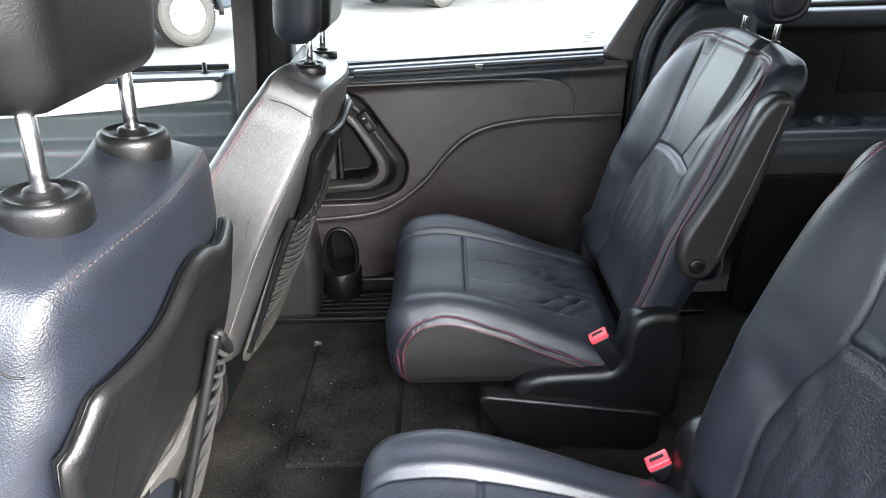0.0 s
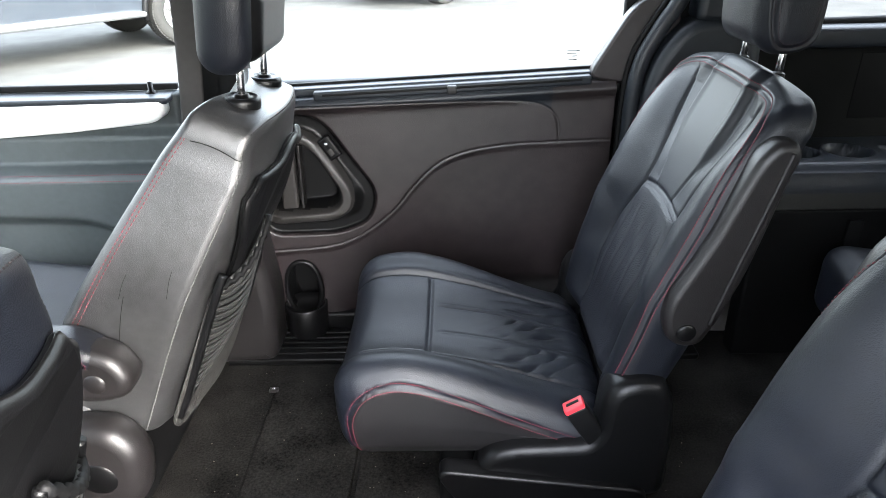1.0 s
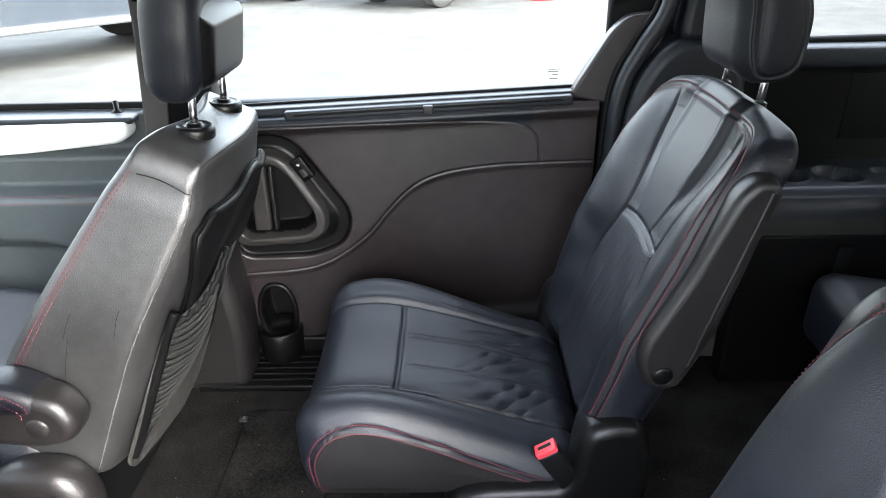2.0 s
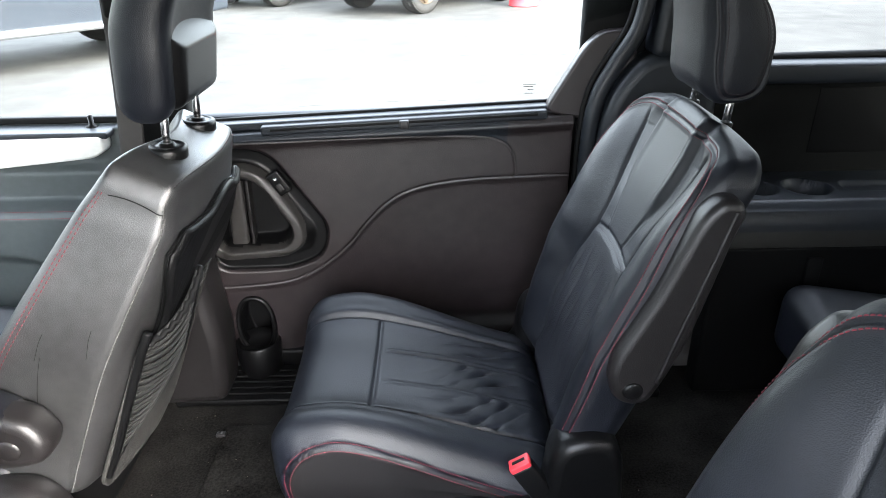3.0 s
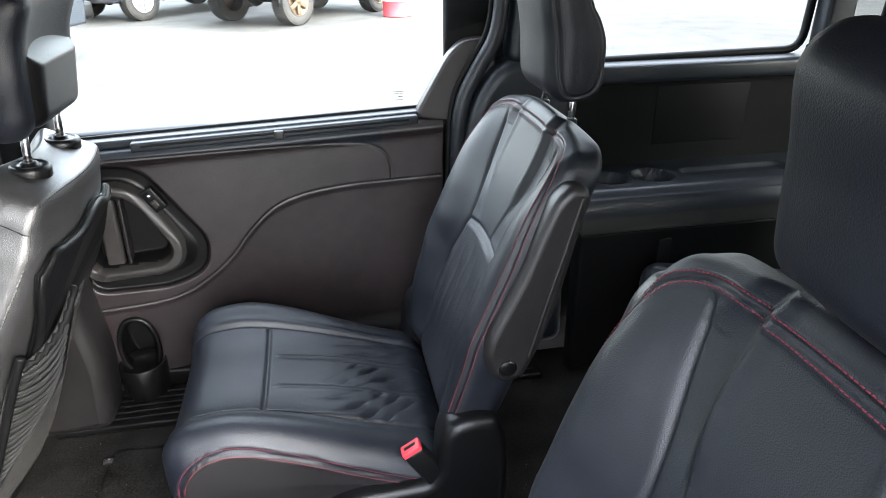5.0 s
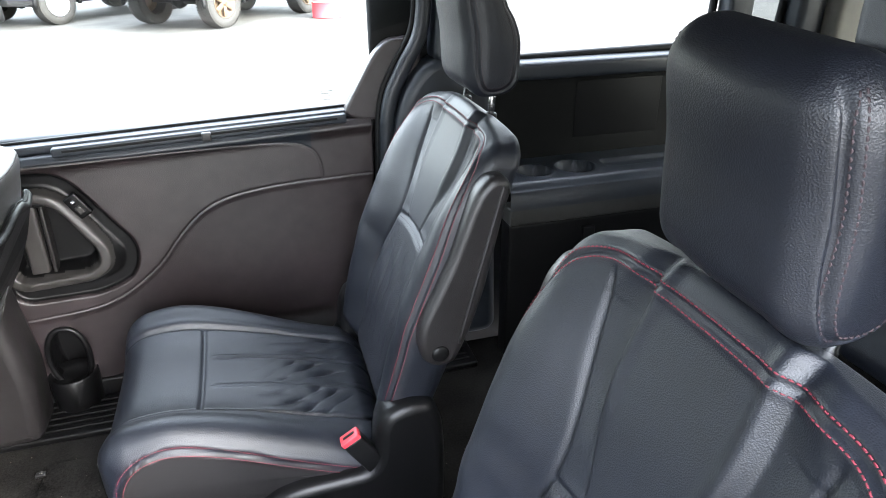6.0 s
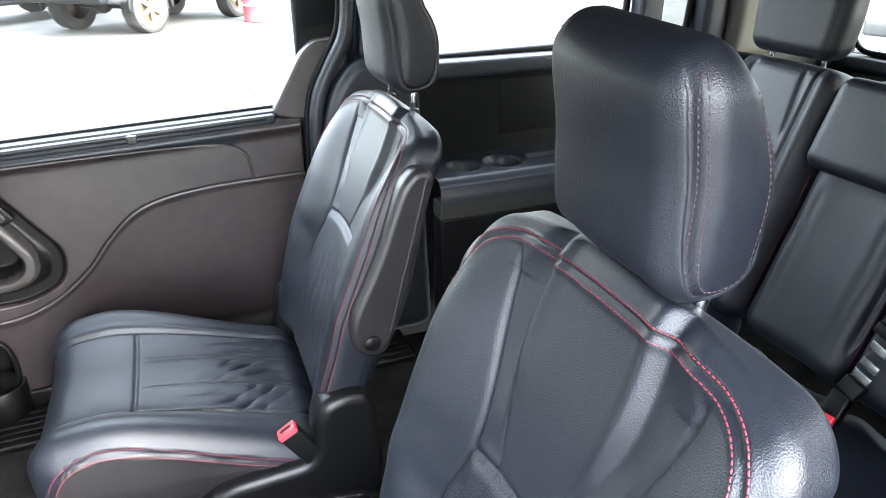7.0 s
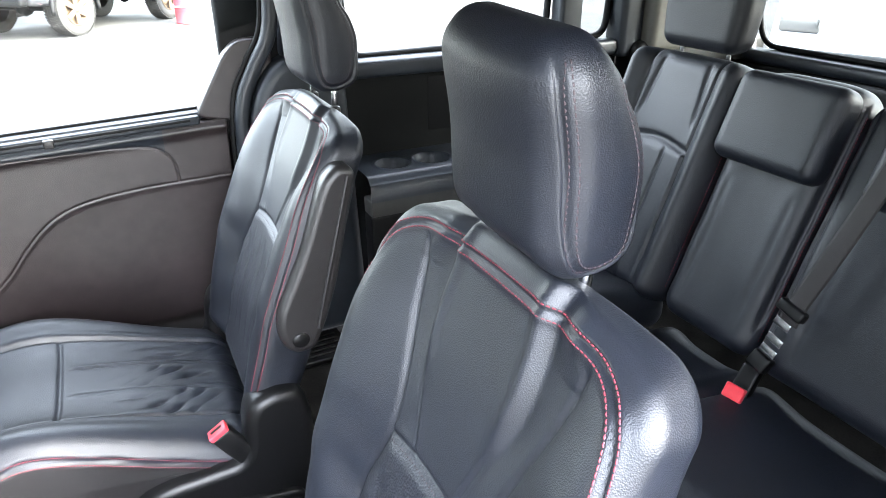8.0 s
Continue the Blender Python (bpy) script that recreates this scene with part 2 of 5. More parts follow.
def slab(name, outline, y0, y1, mat, parent=None, label="", bevel=0.004, shape=None, steps=3):
    """A plate: an outline in x and z, from depth y0 to y1, with rounded rims. shape moves its points at last."""
    o = np.array(outline, float)
    area = 0.5 * np.sum(o[:, 0] * np.roll(o[:, 1], -1) - np.roll(o[:, 0], -1) * o[:, 1])
    if area < 0:
        o = o[::-1]
    t = np.roll(o, -1, 0) - np.roll(o, 1, 0)
    t /= np.maximum(np.linalg.norm(t, axis=1, keepdims=True), 1e-9)
    nrm = np.stack([t[:, 1], -t[:, 0]], 1)
    lo, hi = min(y0, y1), max(y0, y1)
    rings = [(lo + bevel * (1 - math.cos(math.pi / 2 * i / steps)), bevel * (1 - math.sin(math.pi / 2 * i / steps))) for i in range(steps + 1)]
    rings += [(hi - (y - lo), inset) for y, inset in rings[::-1]]
    m, verts, faces = len(o), [], []
    for y, inset in rings:
        q = o - nrm * inset
        verts += [(a, y, b) for a, b in q]
    for j in range(len(rings) - 1):
        for i in range(m):
            a, b = j * m + i, j * m + (i + 1) % m
            faces.append((a, b, b + m, a + m))
    faces += [tuple(range(m - 1, -1, -1)), tuple((len(rings) - 1) * m + i for i in range(m))]
    faces = [f[::-1] for f in faces]
    v = np.array(verts)
    if shape is not None:
        v = shape(v)
    ob = mesh_of(name, v, faces, mat, parent, label)
    ob.data.polygons[len(faces) - 1].use_smooth = ob.data.polygons[len(faces) - 2].use_smooth = False
    return ob


def stitches(name, line, proud, mat, parent, length=0.0052, gap=0.0028, width=0.0011, height=0.0007):
    """Thread: short raised dashes along line, lying on a skin whose outward side is given by proud."""
    p, o = np.asarray(line, float), np.asarray(proud, float)
    step = np.linalg.norm(np.diff(p, axis=0), axis=1)
    s = np.concatenate([[0], np.cumsum(step)])
    up = o - p
    up /= np.maximum(np.linalg.norm(up, axis=1, keepdims=True), 1e-9)

    def at(v):
        return np.array([np.interp(v, s, p[:, i]) for i in range(3)]), np.array([np.interp(v, s, up[:, i]) for i in range(3)])
    verts, faces, v = [], [], 0.0
    while v + length < s[-1]:
        (a, n), (b, _), (c, _) = at(v), at(v + length), at(v + length / 2)
        d = (b - a) / max(np.linalg.norm(b - a), 1e-9)
        side = np.cross(d, n) * width
        k = len(verts)
        for q, lift in ((a, -0.0004), (c, height), (b, -0.0004)):
            verts += [q + side - n * 0.0008, q + n * lift + side * 0.6, q + n * lift - side * 0.6, q - side - n * 0.0008]
        for i in (0, 4):
            for j in range(3):
                faces.append((k + i + j, k + i + j + 1, k + i + j + 5, k + i + j + 4))
        v += length + gap
    return mesh_of(name, verts, faces, mat, parent, kind="stuff")


def inside(poly, x, z):
    """Signed distance to a closed outline, minus within it."""
    p = np.asarray(poly, float)
    d = np.full(x.shape, 1e9)
    odd = np.zeros(x.shape, bool)
    for a, b in zip(p, np.roll(p, -1, 0)):
        e = b - a
        f = np.clip(((x - a[0]) * e[0] + (z - a[1]) * e[1]) / max(e @ e, 1e-12), 0, 1)
        d = np.minimum(d, np.hypot(x - a[0] - f * e[0], z - a[1] - f * e[1]))
        cross = ((a[1] > z) != (b[1] > z)) & (x < (b[0] - a[0]) * (z - a[1]) / (b[1] - a[1] + 1e-15) + a[0])
        odd ^= cross
    return np.where(odd, -d, d)


def line_distance(points, x, z):
    """Distance to an open line of points."""
    p = np.asarray(points, float)
    d = np.full(x.shape, 1e9)
    for a, b in zip(p[:-1], p[1:]):
        e = b - a
        f = np.clip(((x - a[0]) * e[0] + (z - a[1]) * e[1]) / max(e @ e, 1e-12), 0, 1)
        d = np.minimum(d, np.hypot(x - a[0] - f * e[0], z - a[1] - f * e[1]))
    return d


def sheet(name, x0, x1, z0, z1, nx, nz, depth, thick, mat, parent=None, label=""):
    """A moulded panel over x and z: its face lies at depth(x, z) in y, with a back and rims thick behind it."""
    xs, zs = np.linspace(x0, x1, nx + 1), np.linspace(z0, z1, nz + 1)
    X, Z = np.meshgrid(xs, zs, indexing="ij")
    Y = depth(X, Z)
    front = np.stack([X, Y, Z], -1).reshape(-1, 3)
    rear = front + np.array([0, thick, 0])
    m = nz + 1
    faces, c = [], len(front)
    for i in range(nx):
        for j in range(nz):
            a = i * m + j
            faces.append((a, a + m, a + m + 1, a + 1))
    edge = [i * m for i in range(nx + 1)] + [nx * m + j for j in range(1, nz + 1)] + [i * m + nz for i in range(nx - 1, -1, -1)] + [j for j in range(nz - 1, 0, -1)]
    for a, b in zip(edge, edge[1:] + edge[:1]):
        faces.append((b, a, a + c, b + c))
    return mesh_of(name, np.concatenate([front, rear]), faces, mat, parent, label)


def lean_frame(x, z, degrees):
    """A map from (across, up the back, forward) to x, y, z for a back that leans to the rear."""
    s, c = math.sin(radians(degrees)), math.cos(radians(degrees))

    def place(w, h, d):
        return np.stack([x + h * s - d * c, w, z + h * c + d * s], -1)
    return place


FLOOR = 0.44


# ---- the van: floor, roof, sides ----
def door_y(x):
    """The inner face of the passenger side, slightly wider to the rear."""
    return 0.832 + 0.05 * x


ground = tagged(mesh_of("ground", [(x, y, 0.0) for x in (-400, 400) for y in (-400, 400)], [(0, 2, 3, 1)], material(
    "worn_concrete", (0.060, 0.0585, 0.0545), 0.85, vary=0.32, scale=0.35, fine=2.2, bump=0.3, bump_scale=30, spec=0.2), flat=True), "worn pale concrete yard with stains and cracks", "ground", kind="structure")


def crack(points, width):
    """A thin dark crack, a groove's shadow line on the yard."""
    pts = catmull(points, 60)
    jit = np.array([[noise.noise(Vector((i * 0.7, points[0][0], 0))) * 0.05, noise.noise(Vector((i * 0.7, points[0][1], 5))) * 0.05] for i in range(60)])
    pts = pts + jit
    verts, faces = [], []
    for i, (x, y) in enumerate(pts):
        w = width * (0.5 + 0.5 * abs(noise.noise(Vector((i * 0.4, 3.0, x)))))
        verts += [(x, y - w, 0.004), (x, y + w, 0.004)]
    for i in range(59):
        faces.append((2 * i, 2 * i + 2, 2 * i + 3, 2 * i + 1))
    return tagged(mesh_of("ground_crack", verts, faces, CRACK, flat=True), "thin dark crack in the concrete yard", "crack", "cracks in the yard", kind="structure")


CRACK = material("crack_dirt", (0.12, 0.115, 0.11), 0.9, vary=0.2)
for pts, wd in ((((-3.2, 7.6), (-1.2, 7.3), (0.5, 7.9), (2.6, 7.7)), 0.02), (((-1.5, 5.4), (0.1, 5.6), (1.8, 5.2)), 0.014),
                (((0.4, 9.6), (1.9, 9.2), (3.6, 9.9)), 0.025), (((-4.2, 10.6), (-2.0, 10.2), (0.2, 10.5)), 0.02),
                (((1.6, 3.9), (2.6, 4.6), (3.4, 5.6)), 0.012)):
    crack(pts, wd)

floor = tagged(block("floor", (0.55, 0, FLOOR - 0.03), (2.0, 0.80, 0.03), 0.004, CARPET, seg=(30, 12, 1), k=1), "black carpeted van floor", "floor", kind="structure")


for name, cx, cy, hx, hy in (("far", -0.25, 0.34, 0.115, 0.24), ("far", -0.02, 0.34, 0.105, 0.24), ("near", -0.25, -0.34, 0.115, 0.24), ("near", -0.02, -0.34, 0.105, 0.24)):
    tagged(block("bin_lid", (cx, cy, FLOOR + 0.004), (hx, hy, 0.008), 0.005, CARPET, seg=(4, 6, 1), k=2), "black carpeted lid of an under-floor bin", "floor lid", "floor bin lids", "structure")
latch = root("floor_latch", (-0.368, 0.545, FLOOR + 0.01), "small grey latch at the edge of a floor lid", "latch")
block("tab", (0, 0, 0.004), (0.011, 0.007, 0.004), 0.002, SHELL, latch)
block("pin", (0.0, 0, 0.009), (0.004, 0.003, 0.002), 0.001, CHROME, latch)

def crumbs():
    """Dust and crumbs scattered on the carpet."""
    rnd = random.Random(5)
    verts, faces = [], []
    for _ in range(260):
        x, y = rnd.uniform(-0.5, 0.6), rnd.uniform(-0.1, 0.62)
        s = rnd.uniform(0.0006, 0.0022)
        k, z = len(verts), FLOOR + 0.0125
        for i in range(4):
            a = rnd.uniform(0, 6.28)
            verts.append((x + s * math.cos(a + i * 1.57), y + s * math.sin(a + i * 1.57) * rnd.uniform(0.4, 1), z))
        verts.append((x, y, z + s))
        faces += [(k, k + 1, k + 4), (k + 1, k + 2, k + 4), (k + 2, k + 3, k + 4), (k + 3, k, k + 4)]
    return tagged(mesh_of("floor_crumbs", verts, faces, CRUMB, flat=True), "dust and pale crumbs scattered on the carpet", "crumbs", kind="stuff")


crumbs()
sill = root("door_sill_plate", (0.1, 0.74, FLOOR), "ribbed black plastic step plate at the sliding door", "sill plate")
block("plate", (0, 0, 0.008), (0.62, 0.075, 0.01), 0.006, PLASTIC, sill)
for i in range(5):
    block("rib", (0, -0.048 + i * 0.024, 0.0195), (0.60, 0.0045, 0.0035), 0.002, PLASTIC, sill)

# roof and the plain parts that close the van
ceiling = tagged(block("ceiling", (0.55, 0, 1.735), (1.85, 0.80, 0.025), 0.01, HEADLINER, seg=(6, 3, 1)), "grey cloth headliner under the van roof", "ceiling", kind="structure")
tagged(block("roof_rail", (0.3, 0.80, 1.68), (1.6, 0.035, 0.05), 0.02, BEIGE_TRIM), "warm grey trim over the side windows", "trim", kind="structure")
tagged(block("roof_rail", (0.3, -0.80, 1.70), (1.6, 0.03, 0.035), 0.02, BEIGE_TRIM), "warm grey trim over the side windows", "trim", kind="structure")
tagged(block("wall_left_rear", (1.42, -0.86, 0.83), (0.86, 0.05, 0.41), 0.03, GREY_TRIM), "grey trim on the driver's side behind the open door", "wall", kind="structure")
tagged(block("pillar_left_middle", (-0.62, -0.84, 1.05), (0.09, 0.05, 0.63), 0.03, GREY_TRIM), "grey middle pillar on the driver's side", "pillar", kind="structure")
tagged(block("pillar_left_rear", (0.80, -0.86, 1.45), (0.16, 0.05, 0.26), 0.03, GREY_TRIM), "grey rear pillar on the driver's side", "pillar", kind="structure")
tagged(block("wall_left_front", (-1.25, -0.86, 0.75), (0.55, 0.05, 0.35), 0.03, GREY_TRIM), "closed front door on the driver's side", "wall", kind="structure")
tagged(block("wall_front", (-1.72, 0, 0.72), (0.1, 0.84, 0.34), 0.08, PLASTIC), "black dashboard below the windscreen", "dashboard", kind="structure")

# two panes out of view, added to dim the light from ahead
windscreen = root("windscreen", (0, 0, 0), "unseen windscreen above the dashboard, tinted to cut the light from ahead", "window", kind="structure")
mesh_of("pane", [(-1.76, -0.80, 1.04), (-1.76, 0.80, 1.04), (-1.26, 0.76, 1.74), (-1.26, -0.76, 1.74)], [(0, 1, 2, 3)], PANE_DIMMING, windscreen, flat=True)
window_f = root("window_4", (0, 0, 0), "unseen driver's door window, tinted to cut the light", "window", kind="structure")
mesh_of("pane", [(-1.70, -0.88, 1.08), (-0.70, -0.88, 1.08), (-0.70, -0.82, 1.70), (-1.30, -0.82, 1.70)], [(0, 1, 2, 3)], PANE_DIMMING, window_f, flat=True)
# ---- the sliding door opposite ----
HANDLE_RIM = rounded_outline([(-0.405, 1.075), (-0.245, 1.062), (-0.118, 0.865), (-0.135, 0.79), (-0.215, 0.757), (-0.405, 0.757)], 0.05, 7)
HANDLE_CUP = rounded_outline([(-0.388, 1.004), (-0.290, 1.001), (-0.258, 0.972), (-0.204, 0.872), (-0.203, 0.842), (-0.228, 0.821), (-0.388, 0.812)], 0.028, 6)
a = np.linspace(0, 2 * math.pi, 40, endpoint=False)
OVAL = np.stack([-0.328 + 0.047 * np.sign(np.cos(a)) * np.abs(np.cos(a)) ** 0.85, 0.588 + 0.082 * np.sin(a)], 1)
BELT_SEAM = catmull([(-0.5, 1.088), (-0.177, 1.091), (0.1, 1.092), (0.25, 1.087), (0.315, 1.071), (0.345, 1.037), (0.351, 0.981)], 60)
SWEEP_SEAM = catmull([(0.60, 0.982), (0.346, 0.981), (0.22, 0.977), (0.116, 0.962), (0.046, 0.932), (-0.015, 0.876), (-0.067, 0.814), (-0.126, 0.765), (-0.186, 0.731), (-0.262, 0.712), (-0.42, 0.704)], 80)


def sweep_height(x):
    order = np.argsort(SWEEP_SEAM[:, 0])
    return np.interp(x, SWEEP_SEAM[order, 0], SWEEP_SEAM[order, 1])


def door_depth(X, Z):
    y = door_y(X)
    up = Z - 1.1165 - 0.028 * (X - 0.06)
    y = y + 0.055 * smooth(up / 0.012)                                              # turned in below the glass
    y = y - 0.010 * bell(up + 0.017, 0.014)                                         # roll under the ledge
    lower = smooth((sweep_height(X) - Z) / 0.02)
    y = y + 0.0035 * lower - 0.006 * bell(Z - 0.74, 0.14) * smooth((X + 0.1) / 0.25) * lower + 0.050 * np.clip(sweep_height(X) - Z, 0, 0.35) * smooth((X + 0.2) / 0.2)
    y = y + 0.030 * smooth((0.60 - Z) / 0.1) * smooth((X + 0.25) / 0.1)
    y = y + 0.0040 * bell(line_distance(BELT_SEAM, X, Z), 0.0020) + 0.0040 * bell(line_distance(SWEEP_SEAM, X, Z), 0.0020)
    rim, cup = inside(HANDLE_RIM, X, Z), inside(HANDLE_CUP, X, Z)
    y = y + 0.014 * smooth((0.012 - rim) / 0.012) * smooth((rim + 0.05) / 0.03)     # sunk band round the bezel
    y = y + 0.05 * smooth((0.004 - cup) / 0.022)
    y = y + 0.075 * smooth((0.001 - inside(OVAL, X, Z)) / 0.008)                      # bottle pocket
    y = y - 0.017 * smooth((0.036 - cup) / 0.010) * smooth((cup + 0.003) / 0.011)     # raised bezel
    return y


sliding_door = root("sliding_door", (0, 0, 0), "closed sliding door with dark brown-grey vinyl trim and a window", "car door")
door_panel = sheet("door_panel", -0.412, 0.485, 0.47, 1.136, 340, 260, door_depth, 0.05, DOOR_SKIN, sliding_door, "dark vinyl door trim with two stitched seams")
door_panel.data.materials.append(PLASTIC)
mid = np.array([p.center[:] for p in door_panel.data.polygons])
door_panel.data.materials.append(BEZEL)
door_panel.data.materials.append(TRIM_BLUE)
skin = np.zeros(len(mid), int)
belt_top = np.where(mid[:, 0] < 0.346, np.interp(mid[:, 0], BELT_SEAM[:, 0], BELT_SEAM[:, 1]), sweep_height(mid[:, 0]))
skin[(mid[:, 2] > belt_top) & (mid[:, 0] < 0.33)] = 3
skin[(inside(HANDLE_RIM, mid[:, 0], mid[:, 2]) < 0.006) | (inside(OVAL, mid[:, 0], mid[:, 2]) < 0.004)] = 1
skin[np.abs(inside(HANDLE_CUP, mid[:, 0], mid[:, 2]) - 0.0165) < 0.0185] = 2
door_panel.data.polygons.foreach_set("material_index", skin.tolist())
for seam in (BELT_SEAM, SWEEP_SEAM):
    for off in (-0.004, 0.004):
        s = seam[(seam[:, 0] > -0.40) & (seam[:, 0] < 0.47)]
        t = np.gradient(s, axis=0)
        t /= np.linalg.norm(t, axis=1, keepdims=True)
        q = s + off * np.stack([-t[:, 1], t[:, 0]], 1)
        y = door_depth(q[:, 0], q[:, 1])
        ln = np.stack([q[:, 0], y, q[:, 1]], 1)
        stitches("stitching", ln, ln - np.array([0, 0.01, 0]), STITCH_DARK, sliding_door, 0.004, 0.0025, 0.0008, 0.0004)
# ledge with the slot for the sunshade and its hook
ledge = block("sunshade_cover", (0.088, door_y(0.09) + 0.006, 1.124), (0.335, 0.014, 0.0115), 0.006, TRIM_BLUE, sliding_door, "slate plastic strip with a sunshade slot", turn=(0, -1.6, 2.9))
block("slot", (0.088, door_y(0.09) - 0.0072, 1.1268), (0.312, 0.0022, 0.0030), 0.001, RUBBER, ledge, turn=(0, -1.6, 2.9))
block("hook", (0.086, door_y(0.086) - 0.010, 1.123), (0.011, 0.010, 0.010), 0.003, SHELL, ledge)
block("ledge", (0.06, 0.872, 1.130), (0.48, 0.024, 0.010), 0.006, TRIM_BLUE, sliding_door, turn=(0, -1.6, 2.9))
block("glass_seal", (0.06, 0.888, 1.140), (0.48, 0.006, 0.006), 0.003, RUBBER, sliding_door, turn=(0, -1.6, 2.9))
pane = mesh_of("window_pane", [(-0.42, 0.900, 1.13), (0.66, 0.935, 1.15), (0.66, 0.86, 1.66), (-0.42, 0.82, 1.66)], [(0, 1, 2, 3)], PANE, sliding_door, "clear side window glass", flat=True)
pane.visible_shadow = False
marks = root("glass_marking", (0, 0, 0), "small pale etched marks low in the side window", "marking")
for mx, mz, hw in ((0.385, 1.192, 0.016), (0.382, 1.186, 0.012), (0.388, 1.179, 0.007), (0.384, 1.170, 0.010)):
    block("mark", (mx, 0.913 - 0.12 * (mz - 1.15), mz), (hw, 0.0006, 0.0010), 0.0004, ETCH, marks, k=1)
FIN = rounded_outline([(0.412, 1.138), (0.50, 1.285), (0.535, 1.318), (0.60, 1.322), (0.62, 1.30), (0.62, 1.12), (0.49, 1.12)], 0.03, 5)
slab("window_corner_trim", FIN, 0.855, 0.895, DOOR_SKIN, sliding_door, "dark plastic corner piece behind the glass", bevel=0.008)
# pull handle, switch and bottle pocket
handle = block("pull_handle", (-0.338, 0.842, 0.905), (0.021, 0.010, 0.092), 0.008, BEZEL, sliding_door, "grey plastic pull handle", turn=(0, 1.5, 0), seg=(2, 1, 4))
block("handle_edge", (-0.305, 0.846, 0.903), (0.0045, 0.016, 0.088), 0.003, SHELL, handle, turn=(0, 1.5, 0))
block("handle_bar", (-0.318, 0.836, 0.996), (0.050, 0.014, 0.0055), 0.004, PLASTIC, handle, "black bar across the top of the handle")
block("handle_back", (-0.345, 0.868, 0.905), (0.030, 0.006, 0.095), 0.005, RUBBER, sliding_door)
plate = block("switch_plate", (-0.219, 0.815, 0.988), (0.017, 0.007, 0.030), 0.005, PLASTIC, sliding_door, turn=(0, -32, 0))
block("rocker", (-0.215, 0.8075, 0.980), (0.0075, 0.005, 0.010), 0.003, BEZEL, plate, turn=(0, -32, 0))
spun("lock_knob", [(0, -0.004), (0.0055, -0.004), (0.0055, 0.002), (0.0035, 0.0045), (0, 0.005)], (-0.226, 0.806, 1.000), (0, -1, 0), CHROME, plate, "small bright knob", n=16)
pocket = tube("bottle_pocket", [(x, 0.812 + 0.02 * max(0, z - 0.55), z) for x, z in OVAL], 0.007, PLASTIC, sliding_door, "black oval bottle pocket", n=8, closed=True, up=(0, 1, 0))
spun("pocket_cup", [(0.0, 0.0), (0.048, 0.0), (0.055, 0.008), (0.0585, 0.115), (0.055, 0.120), (0.049, 0.10), (0.0, 0.095)], (-0.328, 0.808, 0.43), (0, 0, 1), PLASTIC, pocket)
block("door_foot", (0.05, 0.845, 0.475), (0.45, 0.03, 0.03), 0.01, PLASTIC, sliding_door)

# ---- pillars and quarter trim on the far side ----
MIDP = rounded_outline([(-0.545, 0.45), (-0.545, 1.0), (-0.50, 1.68), (-0.38, 1.68), (-0.395, 1.10), (-0.405, 0.72), (-0.415, 0.45)], 0.02, 4)
pillar_mid = root("pillar_middle", (0, 0, 0), "dark grey middle pillar trim with a belt", "pillar", kind="structure")
slab("pillar_trim", MIDP, 0.775, 0.86, PLASTIC, pillar_mid, bevel=0.02)
FOOT = rounded_outline([(-0.56, 0.44), (-0.53, 0.95), (-0.41, 1.02), (-0.372, 0.62), (-0.385, 0.45)], 0.03, 5)
slab("pillar_foot", FOOT, 0.66, 0.80, SHELL, pillar_mid, "scuffed dark grey plastic pillar foot", bevel=0.03)
belt = root("seat_belt", (-0.465, 0.76, 1.0), "grey shoulder belt hanging from the middle pillar", "seat belt")
bp = np.array([(-0.010, -0.015, 0.62), (-0.02, -0.035, 0.30), (-0.045, -0.04, 0.05), (-0.075, -0.045, -0.25), (-0.09, -0.03, -0.5)])
tube("webbing", catmull(bp, 30), 0.027, WEBBING, belt, n=10, flat=0.06, up=(0, 1, 0.2))
block("belt_guide", (-0.006, -0.02, 0.40), (0.034, 0.016, 0.022), 0.01, RUBBER, belt)

pillar_rear = root("pillar_rear", (0, 0, 0), "slate plastic pillar trim behind the sliding door", "pillar", kind="structure")
slab("pillar_lower", rounded_outline([(0.535, 0.45), (0.535, 1.10), (0.565, 1.20), (0.625, 1.275), (0.80, 1.285), (0.83, 0.45)], 0.05, 6), 0.806, 0.90, TRIM_BLUE, pillar_rear, bevel=0.03)
slab("pillar_upper", rounded_outline([(0.64, 1.26), (0.655, 1.42), (0.665, 1.70), (0.83, 1.70), (0.80, 1.26)], 0.03, 5), 0.812, 0.90, TRIM_BLUE, pillar_rear, bevel=0.02)
tube("door_seal", catmull([(0.612, 0.85, 1.70), (0.607, 0.85, 1.45), (0.594, 0.85, 1.34), (0.550, 0.85, 1.26), (0.512, 0.85, 1.18), (0.498, 0.85, 1.05), (0.497, 0.85, 0.75), (0.497, 0.84, 0.46)], 60), 0.007, RUBBER, pillar_rear, "black rubber door seal", n=10)
tube("seal_bead", catmull([(0.634, 0.845, 1.70), (0.629, 0.845, 1.45), (0.615, 0.845, 1.33), (0.571, 0.845, 1.25), (0.534, 0.845, 1.17), (0.521, 0.845, 1.05), (0.521, 0.845, 0.75), (0.521, 0.845, 0.46)], 60), 0.020, TRIM_BLUE, pillar_rear, n=14)

quarter = root("quarter_panel", (0, 0, 0), "dark plastic trim beside the third row with cup holders", "side trim", kind="structure")


